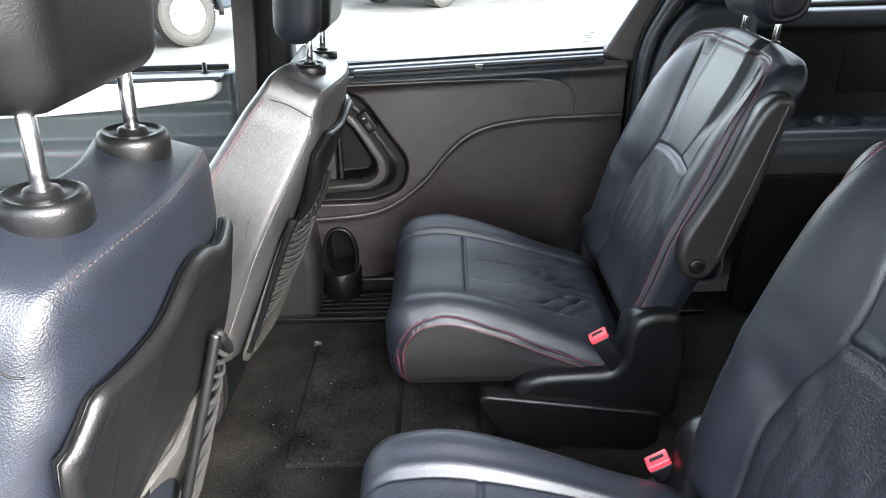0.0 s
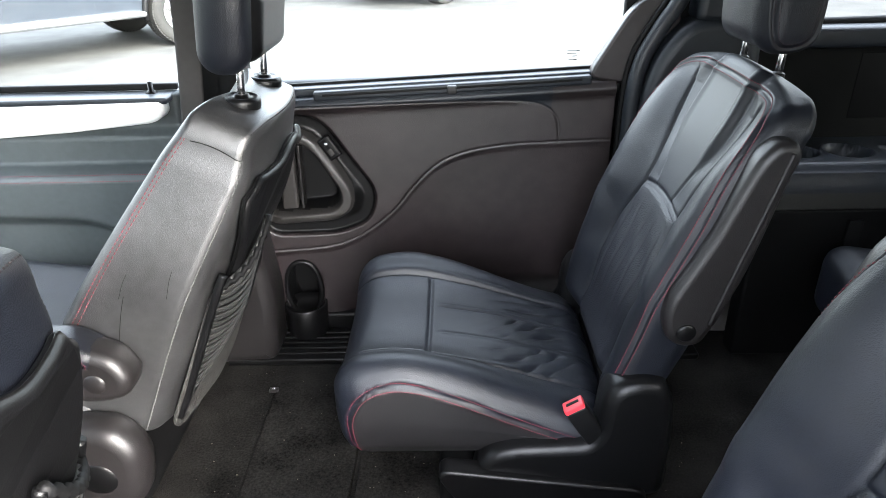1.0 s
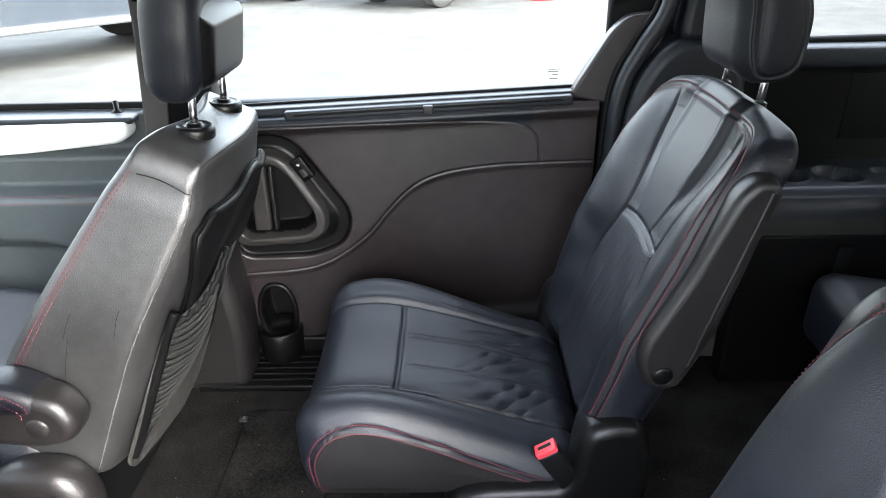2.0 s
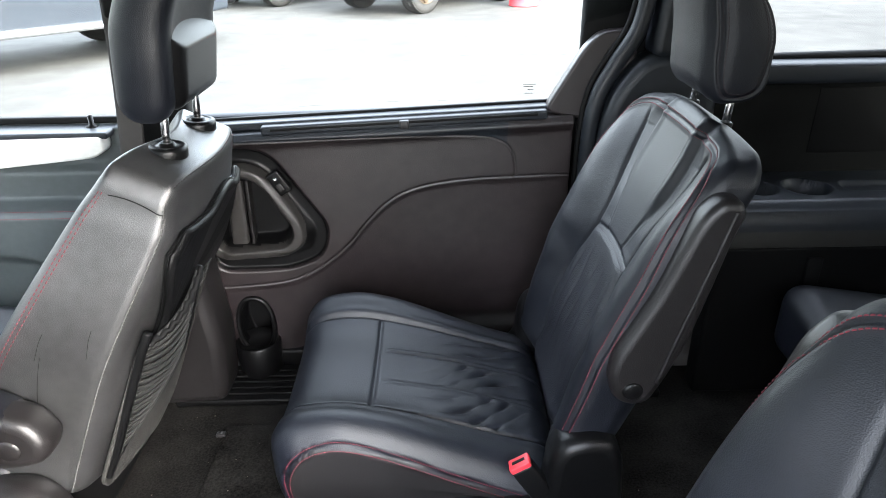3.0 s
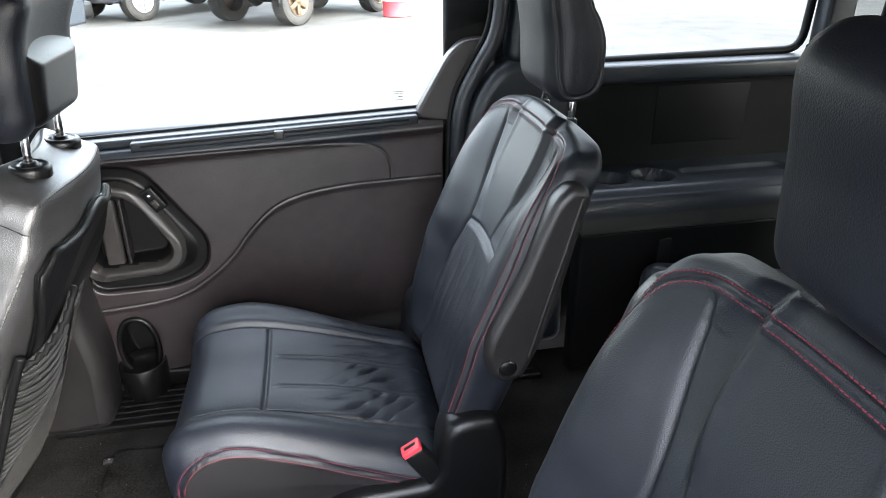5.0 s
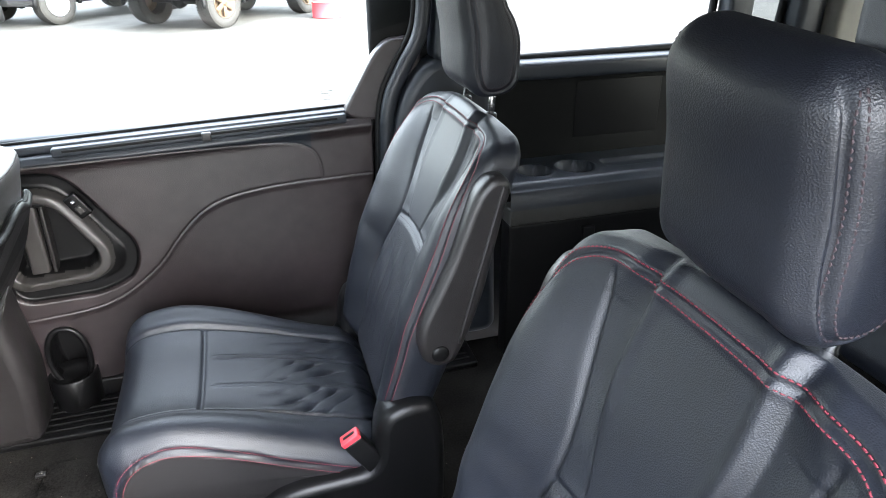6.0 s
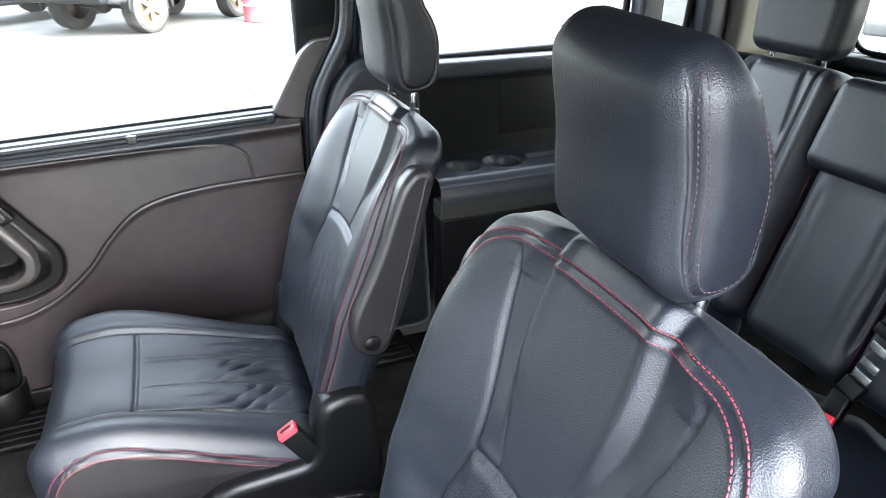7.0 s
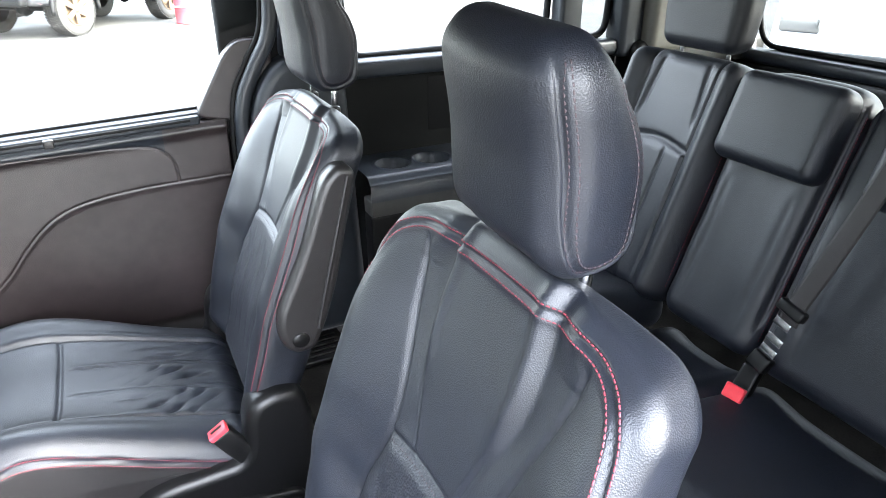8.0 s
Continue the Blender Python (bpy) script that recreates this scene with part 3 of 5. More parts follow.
def quarter_depth(X, Z):
    y = 0.868 + 0 * X
    rec = inside(rounded_outline([(0.872, 1.012), (0.872, 1.198), (1.42, 1.205), (1.42, 1.012)], 0.02, 4), X, Z)
    y = y + 0.001 * smooth((0.004 - rec) / 0.03)
    return y - 0.03 * smooth((Z - 1.205) / 0.02)


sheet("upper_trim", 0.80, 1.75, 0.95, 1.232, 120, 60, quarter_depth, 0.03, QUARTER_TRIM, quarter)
# blacker than the panel round it, for the shade in the recess
block("speaker_grille", (1.20, 0.8715, 1.100), (0.135, 0.004, 0.080), 0.003, SHADED_TRIM, quarter, "black speaker grille")
block("window_ledge", (1.25, 0.853, 1.223), (0.47, 0.036, 0.024), 0.014, TRIM_BLUE, quarter, "slate ledge below the quarter window")
tray = root("cup_holder_tray", (0, 0, 0), "slate plastic armrest tray with two round cup holders", "tray", kind="structure")


def tray_mesh():
    """A ledge with two round wells and a long one."""
    x0, x1, y0, y1, nx, ny = 0.80, 1.75, 0.665, 0.868, 190, 42
    xs, ys = np.linspace(x0, x1, nx + 1), np.linspace(y0, y1, ny + 1)
    X, Y = np.meshgrid(xs, ys, indexing="ij")
    Z = 0.972 - 0.02 * smooth((0.70 - Y) / 0.035) ** 2 + 0 * X
    for cx, cy, r, dep in ((0.905, 0.762, 0.048, 0.06), (1.025, 0.762, 0.053, 0.06)):
        d = np.hypot(X - cx, Y - cy) - r
        Z = Z - dep * smooth(-d / 0.008) + 0.003 * bell(d - 0.004, 0.004)
    d = inside(rounded_outline([(1.11, 0.735), (1.11, 0.805), (1.42, 0.805), (1.42, 0.735)], 0.03, 5), X, Y)
    Z = Z - 0.012 * smooth(-d / 0.012)
    top = np.stack([X, Y, Z], -1).reshape(-1, 3)
    m, c, faces = ny + 1, len(top), []
    for i in range(nx):
        for j in range(ny):
            a = i * m + j
            faces.append((a, a + m, a + m + 1, a + 1))
    skirt = np.stack([xs, 0 * xs + y0 - 0.002, 0 * xs + 0.905], -1)
    verts = np.concatenate([top, skirt])
    for i in range(nx):
        faces.append((i * m, c + i, c + i + 1, (i + 1) * m))
    return mesh_of("tray_top", verts, faces, TRIM_BLUE, tray)


tray_mesh()
# shade low on the side wall, put into the base colour
block("lower_panel", (1.28, 0.70, 0.655), (0.48, 0.03, 0.207), 0.01, SHADED_TRIM, quarter, "lower side panel, blackened for the shade behind the seats")
block("panel_strip", (1.28, 0.697, 0.884), (0.48, 0.03, 0.024), 0.006, GREY_TRIM, quarter, "mid grey strip below the tray")
block("belt_slot", (1.03, 0.668, 0.79), (0.018, 0.006, 0.045), 0.004, RUBBER, quarter)

body_side = root("body_side", (0, 0, 0), "outer body panels of the van below the windows", "car body", kind="structure")
block("outer_panel", (0.55, 0.955, 0.68), (1.75, 0.03, 0.44), 0.02, BODY_PAINT, body_side, turn=(0, 0, 0))
block("outer_panel", (-1.2, -0.955, 0.68), (0.58, 0.03, 0.44), 0.02, BODY_PAINT, body_side)
block("outer_panel", (1.55, -0.955, 0.68), (0.75, 0.03, 0.44), 0.02, BODY_PAINT, body_side)
block("rocker", (0.3, -0.86, 0.36), (1.5, 0.10, 0.07), 0.03, PLASTIC, body_side)
block("door_jamb", (0.655, 0.915, 1.08), (0.155, 0.012, 0.65), 0.01, RUBBER, body_side)
# quarter window, rear pillar, tailgate
QW = rounded_outline([(0.835, 1.247), (0.80, 1.62), (1.49, 1.62), (1.475, 1.255)], 0.05, 6)
window_q = root("window_1", (0, 0, 0), "fixed quarter window with a black rim", "window", kind="structure")
tube("window_frame", [(x, 0.885, z) for x, z in QW], 0.011, RUBBER, window_q, n=8, closed=True, up=(0, 1, 0))
mesh_of("pane", [(0.80, 0.90, 1.23), (1.52, 0.90, 1.23), (1.52, 0.88, 1.64), (0.80, 0.88, 1.64)], [(0, 1, 2, 3)], PANE_QUARTER, window_q, flat=True)
tagged(block("pillar_divider", (1.535, 0.86, 1.45), (0.042, 0.03, 0.26), 0.015, TRIM_BLUE), "dark slim pillar between the rear side windows", "pillar", kind="structure")
window_d = root("window_2", (0, 0, 0), "small rear side window with a black rim", "window", kind="structure")
DW = rounded_outline([(1.585, 1.250), (1.585, 1.62), (1.72, 1.62), (1.695, 1.255)], 0.05, 6)
tube("window_frame", [(x, 0.87, z) for x, z in DW], 0.011, RUBBER, window_d, n=8, closed=True, up=(0, 1, 0))
mesh_of("pane", [(1.57, 0.885, 1.23), (1.72, 0.885, 1.23), (1.72, 0.87, 1.64), (1.57, 0.87, 1.64)], [(0, 1, 2, 3)], PANE_DARK, window_d, flat=True)
tagged(block("wall_right_rear", (2.05, 0.83, 0.84), (0.30, 0.06, 0.40), 0.03, PLASTIC), "dark side trim behind the third row", "wall", kind="structure")
tagged(block("pillar_slim", (1.755, 0.845, 1.45), (0.045, 0.045, 0.26), 0.02, TRIM_BLUE), "dark pillar behind the small side window", "pillar", kind="structure")
tagged(block("pillar_tail", (2.035, 0.82, 1.46), (0.240, 0.06, 0.26), 0.03, BEIGE_TRIM), "warm grey pillar trim beside the tailgate", "pillar", kind="structure")
tagged(block("pillar_tail", (2.13, -0.80, 1.46), (0.15, 0.075, 0.26), 0.04, BEIGE_TRIM), "warm grey pillar trim beside the tailgate", "pillar", kind="structure")
# out of view; glass this dark keeps daylight off the third row
window_l = root("window_3", (0, 0, 0), "unseen quarter window on the driver's side, near-opaque to block light", "window", kind="structure")
mesh_of("pane", [(0.90, -0.90, 1.22), (2.1, -0.90, 1.22), (2.1, -0.86, 1.68), (0.90, -0.86, 1.68)], [(0, 1, 2, 3)], PANE_PRIVACY, window_l, flat=True)
tailgate = root("tailgate", (0, 0, 0), "closed tailgate with dark trim and a rear window", "tailgate", kind="structure")
block("lower_trim", (2.27, 0, 0.795), (0.05, 0.82, 0.365), 0.03, PLASTIC, tailgate)
block("window_ledge", (2.245, 0, 1.172), (0.04, 0.76, 0.022), 0.018, TRIM_BLUE, tailgate)
RW = rounded_outline([(-0.715, 1.203), (-0.735, 1.33), (-0.69, 1.63), (0.69, 1.63), (0.735, 1.33), (0.715, 1.203)], 0.08, 8)
tube("window_frame", [(2.26 - 0.25 * max(0, z - 1.2), y, z) for y, z in RW], 0.009, RUBBER, tailgate, n=8, closed=True, up=(1, 0, 0))
mesh_of("rear_pane", [(2.285, -0.76, 1.17), (2.285, 0.76, 1.17), (2.165, 0.74, 1.66), (2.165, -0.74, 1.66)], [(0, 1, 2, 3)], PANE_DARK, tailgate, flat=True)
for s in (1, -1):
    block("side_trim", (2.22, 0.805 * s, 1.42), (0.05, 0.055, 0.27), 0.03, BEIGE_TRIM, tailgate)

# ---- the front door on the passenger side ----
front_door = root("front_door", (0, 0, 0), "closed front door with a padded armrest and lock pin", "car door")


ARM_SEAM = 0.945


def front_depth(X, Z):
    """A flat upper panel over a stitched armrest shelf, with a sunk pocket below."""
    y = 0.81 - 0.075 * smooth((0.965 - Z) / 0.022)
    y = y + 0.004 * bell(Z - ARM_SEAM, 0.003)
    pocket = inside(rounded_outline([(-1.4, 0.86), (-0.80, 0.84), (-0.66, 0.74), (-0.66, 0.60), (-1.4, 0.60)], 0.08, 6), X, Z)
    return y + 0.045 * smooth((0.01 - pocket) / 0.05) + 0.02 * smooth((Z - 1.02) / 0.03)


sheet("door_panel", -1.55, -0.575, 0.47, 1.125, 60, 130, front_depth, 0.06, DOOR_FRONT, front_door)
for dz in (-0.005, 0.005):
    ln = np.array([(x, float(front_depth(np.array([x]), np.array([ARM_SEAM + dz]))[0]), ARM_SEAM + dz) for x in np.linspace(-1.4, -0.58, 120)])
    stitches("stitching", ln, ln - np.array([0, 0.01, 0]), STITCH, front_door, 0.0045, 0.002, 0.0009, 0.0007)
# sunlight on the padded door top, drawn as a pale band
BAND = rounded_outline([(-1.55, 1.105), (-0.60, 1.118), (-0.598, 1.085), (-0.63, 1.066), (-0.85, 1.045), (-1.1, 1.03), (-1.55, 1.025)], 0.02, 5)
slab("upper_trim", BAND, 0.785, 0.83, GLARE_AND_HOOP, front_door, "upper door trim, painted near-white for the sun's glare on it", bevel=0.008)
block("ledge", (-1.07, 0.835, 1.118), (0.48, 0.045, 0.008), 0.006, TRIM_BLUE, front_door)
spun("lock_pin", [(0, 0.03), (0.006, 0.029), (0.006, 0.008), (0.014, 0.004), (0.014, 0), (0, 0)], (-0.645, 0.845, 1.124), (0, 0, 1), PLASTIC, front_door)
block("glass_seal", (-1.07, 0.875, 1.135), (0.48, 0.008, 0.008), 0.004, RUBBER, front_door)
pf = mesh_of("window_pane", [(-1.6, 0.885, 1.12), (-0.55, 0.885, 1.12), (-0.55, 0.82, 1.66), (-1.4, 0.82, 1.66)], [(0, 1, 2, 3)], PANE, front_door, "clear side window glass", flat=True)
pf.visible_shadow = False


# ---- seats ----
def headrest_posts(parent, x, z, half, top, lean, collar=True):
    s = math.tan(radians(lean))
    for y in (-half, half):
        spun("post", [(0, -0.03), (0.0062, -0.03), (0.0062, (top - z) + 0.03), (0, (top - z) + 0.03)], (x, y, z), (s, 0, 1), CHROME, parent, "chrome headrest post", n=20)
        if collar:
            spun("post_collar", [(0, -0.03), (0.0300, -0.03), (0.0308, 0.002), (0.0290, 0.0075), (0.0245, 0.0095), (0.0215, 0.0080), (0.0130, 0.0075), (0.0118, 0.0115), (0.0085, 0.0125), (0.0, 0.0125)], (x, y, z), (s, 0, 1), PLASTIC, parent, n=28)


def second_row_seat(x, yc, s, dz=0.0, label="", lean=22.0, wear=1, tongue=(0.0, 0.0), tuck=0.0, roll=0.0):
    """A second-row chair; s: the side of its armrest, -1 or 1 across the van; tuck: how far its inner side seam lies round the flank; roll: the headrest's slant."""
    seat = root("captain_chair", (x, yc, FLOOR), label, "car seat", "second row seats")
    lz = -FLOOR + dz
    # backrest
    place = lean_frame(0.388, 0.733 + lz, lean)
    tip = 0.615 + 0.56 * (math.sin(radians(lean)) - math.sin(radians(22)))
    half, r = (0.240, 0.311, 0.05), 0.034
    # the outer seam, by distance across the skin (round its edge) and height
    SEAM = catmull([(0, 0.541), (0.083, 0.540), (0.133, 0.540), (0.167, 0.535), (0.195, 0.522), (0.213, 0.503), (0.223, 0.476), (0.229, 0.44), (0.235, 0.38), (0.2385, 0.30), (0.239, 0.12), (0.236, 0.03)], 110)
    turn_at = half[0] - r

    def skin_across(a):
        return np.where(a < turn_at, a, turn_at + r * np.arcsin(np.clip((a - turn_at) / r, 0, 1)))

    def box_across(u):
        return np.where(u < turn_at, u, turn_at + r * np.tan(np.clip((u - turn_at) / r, 0, 1.4)))

    knots = np.array([-0.06, 0.03, 0.10, 0.20, 0.30, 0.40, 0.45, 0.51, 0.56])
    crest = eased(knots, [0.032, 0.046, 0.057, 0.068, 0.067, 0.063, 0.052, 0.034, 0.020])
    bolster_edge = eased([-0.06, 0.05, 0.15, 0.21, 0.28, 0.34, 0.40, 0.46, 0.53, 0.58], [0.120, 0.130, 0.140, 0.130, 0.103, 0.103, 0.119, 0.137, 0.150, 0.152])
    fold_edge = eased([0.26, 0.31, 0.34, 0.39, 0.42, 0.46, 0.50, 0.54, 0.60], [0.036, 0.046, 0.056, 0.072, 0.081, 0.087, 0.083, 0.079, 0.077])

    def narrow(h):
        return 1 - 0.05 * smooth((h - 0.30) / 0.25) - 0.05 * smooth((0.06 - h) / 0.14)

    def droop(a, h):
        return 0.033 * (a / 0.22) ** 2.2 * smooth((h - 0.42) / 0.13)

    def back(p):
        w, h, c = p[:, 0].copy(), p[:, 1] + 0.260, p[:, 2].copy()
        across = skin_across(np.abs(w))
        w = w * narrow(h)
        a = np.abs(w)
        ahead = smooth((c + 0.05) / 0.08)
        h2 = h - droop(a, h) * (0.35 + 0.65 * ahead)
        front = smooth((c + 0.012) / 0.05)
        A, B = bolster_edge(h2), fold_edge(h2)
        arch = 0.280 + 0.022 * (1 - (w / 0.13) ** 2)
        low = smooth((arch - h) / 0.016)                                    # the proud lower panel
        mid = 0.010 + 0.014 * smooth((h - 0.0) / 0.12) - 0.004 * smooth((h - 0.40) / 0.12) + 0.006 * low * smooth((A - a) / 0.03)
        climb = np.clip((a - A) / np.maximum(0.205 - A, 0.03), 0, 1)
        rise = 0.45 * smooth(climb) + 0.55 * np.sin(0.5 * math.pi * climb)
        face = mid + (np.maximum(crest(h2), mid) - mid) * rise
        # sunk channel between the centre panel and the bolster, running over the top to the posts
        deep = 0.0085 * smooth((h2 - 0.34) / 0.10) + 0.0025 * smooth((h2 - 0.30) / 0.02)
        wide = np.where(h2 > 0.50, np.minimum(A, B + 0.052 - 0.026 * smooth((h2 - 0.50) / 0.04)), A)
        g = -deep * smooth((a - B + 0.006) / 0.016) * (1 - smooth((a - B - 0.004) / (wide - B + 0.012)))
        g += 0.0035 * bell(a - B + 0.010, 0.008) * smooth((h2 - 0.38) / 0.06)
        g += -0.0045 * bell(a - A + 0.003, 0.0042) * smooth((0.528 - h2) / 0.015) * smooth((h2 + 0.02) / 0.05)
        g += -0.0025 * bell(a - B, 0.0030) * smooth((h2 - 0.295) / 0.01) * smooth((0.40 - h2) / 0.04)
        g += -0.0045 * bell(h - arch - 0.001, 0.0042) * smooth((A - a) / 0.01)
        for q in (-0.084, -0.043, 0.0, 0.043, 0.084):
            g += -0.0022 * bell(w - q - 0.004 * np.sin(h * 19 + q * 60), 0.0058) * low * smooth((h - 0.02) / 0.05) * smooth((arch - 0.02 - h) / 0.05)
        g += 0.0014 * np.sin(w * 60 + 4 * np.sin(h * 15) + 1.3) * bell(h - 0.17, 0.08) * low
        g += 0.0012 * np.sin(h * 70 + 9 * w + wear) * bell(a - 0.17, 0.04) * bell(h - 0.22, 0.12)
        dist = line_distance(SEAM, across, h2)
        g += -0.0040 * bell(dist, 0.0022) + 0.0020 * bell(dist - 0.0062, 0.0042)
        rear = -0.040 - 0.024 * smooth((0.50 - h) / 0.25) + 0.012 * smooth((a - 0.19) / 0.05) * smooth((0.45 - h) / 0.2)
        rear = rear + 0.022 * bell(w, 0.11) * smooth((h - 0.50) / 0.06)
        h2 = h2 - 0.016 * smooth((a - 0.175) / 0.05) * smooth((h - 0.47) / 0.08) * (1 - ahead)
        f = (c + 0.05) / 0.1
        return place(w, h2, rear + (face - rear) * f + front * g)
    backrest = pad("backrest", half, r, (170, 190, 8), back, LEATHER, seat, "black leather backrest with raised side bolsters", k=9)

    backrest.data.materials.append(INSERT)
    q, _ = box_skin(half, r, (170, 190, 8), 9)
    hh = q[:, 1] + 0.260
    low = (q[:, 2] > 0.04) & (np.abs(q[:, 0]) < bolster_edge(hh) - 0.004) & (hh < 0.280 + 0.022 * (1 - (q[:, 0] / 0.13) ** 2))
    backrest.data.polygons.foreach_set("material_index", [int(all(low[k] for k in f.vertices)) for f in backrest.data.polygons])

    def on_back(q, out=0.0):
        return back(rounded(np.array(q, float), half, r, out))
    q = [(w, 0.280 + 0.022 * (1 - (w / 0.13) ** 2) - 0.260 - 0.006, 0.05) for w in np.linspace(-0.095, 0.095, 60)]
    stitches("stitching", on_back(q, 0.0003), on_back(q, 0.01), STITCH_MAUVE, backrest, 0.0030, 0.0030, 0.0008, 0.0006)
    t = np.gradient(SEAM, axis=0)
    t /= np.linalg.norm(t, axis=1, keepdims=True)
    for side in (-1, 1):
        for off in (-0.0062, 0.0062):
            m = SEAM + off * np.stack([t[:, 1], -t[:, 0]], 1)
            if side == s:
                m[:, 0] += tuck * smooth((0.50 - m[:, 1]) / 0.06)
            hh0 = m[:, 1].copy()
            for _ in range(8):
                hh0 = m[:, 1] + droop(np.clip(m[:, 0], 0, 0.235) * narrow(hh0), hh0)
            q = np.stack([side * box_across(m[:, 0]), hh0 - 0.260, np.full(len(m), 0.05)], 1)
            stitches("stitching", on_back(q, 0.0014), on_back(q, 0.01), STITCH, backrest, 0.0040, 0.0015, 0.0008, 0.0007)
    # cushion
    ch, cr = (0.262, 0.243, 0.115), 0.058
    EDGE = catmull([(0.20, 0.060), (0.05, 0.068), (-0.08, 0.075), (-0.16, 0.074), (-0.205, 0.058), (-0.229, 0.020), (-0.236, -0.03), (-0.232, -0.10)], 80)

    def cushion(p):
        x0, y, z = p[:, 0] + 0.118, p[:, 1].copy(), p[:, 2].copy()
        a = np.abs(y)
        top = smooth((z + 0.06) / 0.12)
        edge_top = eased([-0.15, -0.06, -0.01, 0.062, 0.137, 0.226, 0.318, 0.40], [-0.024, -0.004, 0.0, -0.020, -0.050, -0.086, -0.118, -0.140])(x0)
        mid_top = eased([-0.15, -0.06, 0.0, 0.05, 0.149, 0.24, 0.35, 0.40], [-0.056, -0.042, -0.044, -0.053, -0.072, -0.098, -0.130, -0.140])(x0)
        sunk = np.exp(-(y / 0.180) ** 4)
        g = -0.008 * bell(a - 0.146, 0.0045) * smooth((x0 + 0.16) / 0.05) + 0.003 * bell(a - 0.158, 0.008)
        g += -0.005 * bell(x0 - 0.033, 0.0045) * smooth((0.148 - a) / 0.01)
        ins = smooth((x0 - 0.045) / 0.02) * smooth((0.143 - a) / 0.012)
        for q in (-0.046, 0.046):
            g += (-0.0032 * bell(y - q, 0.0028) + 0.0012 * bell(a - 0.046 - 0.007, 0.004)) * ins
        strip = np.where(y < -0.046, 0.0, np.where(y < 0.046, 1.0, 2.0))
        run = (x0 * 0.55 - y * (0.82 + 0.1 * strip)) / 0.036 + strip * 0.37 + 0.5 * np.sin(x0 * 23 + strip * 2.0)
        fold = 1 - np.abs(np.sin(math.pi * run)) ** 0.6
        keep = bell(x0 - 0.235 - 0.02 * strip, 0.075) * (0.55 + 0.45 * np.sin(x0 * 41 + y * 60 + strip * 3))
        edge = smooth((np.abs(a - 0.046)) / 0.02)
        g += -0.0115 * fold * np.clip(keep, 0, 1) * edge * ins + 0.003 * bell(x0 - 0.22, 0.09) * ins
        seam = line_distance(EDGE, x0 - 0.118, z)
        onside = smooth((a - 0.20) / 0.02)
        ys = np.sign(y) * onside * (-0.0035 * bell(seam, 0.0016) - 0.0035 * bell(seam - 0.0042, 0.0016) + 0.0024 * bell(seam - 0.0075, 0.0045))
        front_in = 0.004 * smooth((0.0 - x0) / 0.1) + 0.006 * smooth((-z) / 0.115) * smooth((0.05 - x0) / 0.12)
        y2 = y * (1 - 0.05 * smooth(-z / 0.115)) + ys
        zz = z + top * (edge_top + (mid_top - edge_top) * sunk + g) + 0.010 * bell(a - 0.195, 0.045) * top * smooth((0.30 - x0) / 0.25)
        return np.stack([x0 + front_in, y2, zz + 0.69 + lz], -1)
    seat_pad = pad("seat_cushion", ch, cr, (170, 150, 22), cushion, LEATHER, seat, "black leather seat cushion with creased centre panel", k=9)
    seat_pad.data.materials.append(CUSHION_SIDE)
    q, _ = box_skin(ch, cr, (170, 150, 22), 9)
    low = np.array([(abs(v[1]) > 0.20) and (v[2] < np.interp(v[0], EDGE[::-1, 0], EDGE[::-1, 1])) and v[0] > -0.236 for v in q])
    seat_pad.data.polygons.foreach_set("material_index", [int(all(low[k] for k in f.vertices)) for f in seat_pad.data.polygons])

    def on_cush(q, out=0.0):
        return cushion(rounded(np.array(q, float), ch, cr, out))
    t = np.gradient(EDGE, axis=0)
    t /= np.linalg.norm(t, axis=1, keepdims=True)
    for side in (-1, 1):
        for off in (-0.0078, 0.0078):
            m = EDGE + off * np.stack([t[:, 1], -t[:, 0]], 1)
            q = np.stack([m[:, 0], np.full(len(m), side * 0.243), m[:, 1]], 1)
            stitches("stitching", on_cush(q, 0.0004), on_cush(q, 0.01), STITCH, seat_pad, 0.0036, 0.0018, 0.0008, 0.0007)
        q = [(xx, side * 0.046, 0.115) for xx in np.linspace(-0.07, 0.20, 60)]
        stitches("stitching", on_cush(q, 0.0003), on_cush(q, 0.01), STITCH_DARK, seat_pad, 0.004, 0.0022, 0.0007, 0.0004)
    # headrest
    hh, hr = (0.046, 0.104, 0.107), 0.040
    U = catmull([(-0.034, 0.100), (-0.034, 0.02), (-0.031, -0.05), (-0.020, -0.080), (0.004, -0.089), (0.026, -0.078), (0.034, -0.040), (0.036, 0.02), (0.034, 0.09)], 80)

    def head(p):
        a, w, b = p[:, 0].copy(), p[:, 1].copy(), p[:, 2].copy()
        wide = 1 - 0.05 * smooth(-b / 0.112) - 0.05 * smooth((b - 0.04) / 0.07)
        dist = line_distance(U, a, b)
        groove = (-0.0042 * bell(dist, 0.0026) + 0.0016 * bell(dist - 0.0050, 0.0034)) * smooth((np.abs(w) - 0.075) / 0.02)
        w2 = w * wide + np.sign(w) * groove
        a2 = a - 0.010 * bell(w, 0.10) * bell(b, 0.1) * smooth(-a / 0.05) - 0.012 * smooth((b + 0.02) / 0.1)
        a2 = a2 + 0.012 * (w / 0.104) ** 2 * smooth(-a / 0.05)
        a2 = a2 + 0.015 * smooth(a / 0.04) * smooth((0.07 - b) / 0.10)
        b2 = b - 0.012 * smooth(b / 0.10) - 0.020 * smooth(a / 0.045) * smooth((b - 0.02) / 0.08) - 0.010 * smooth((np.abs(w) - 0.05) / 0.05) * smooth(-b / 0.10)
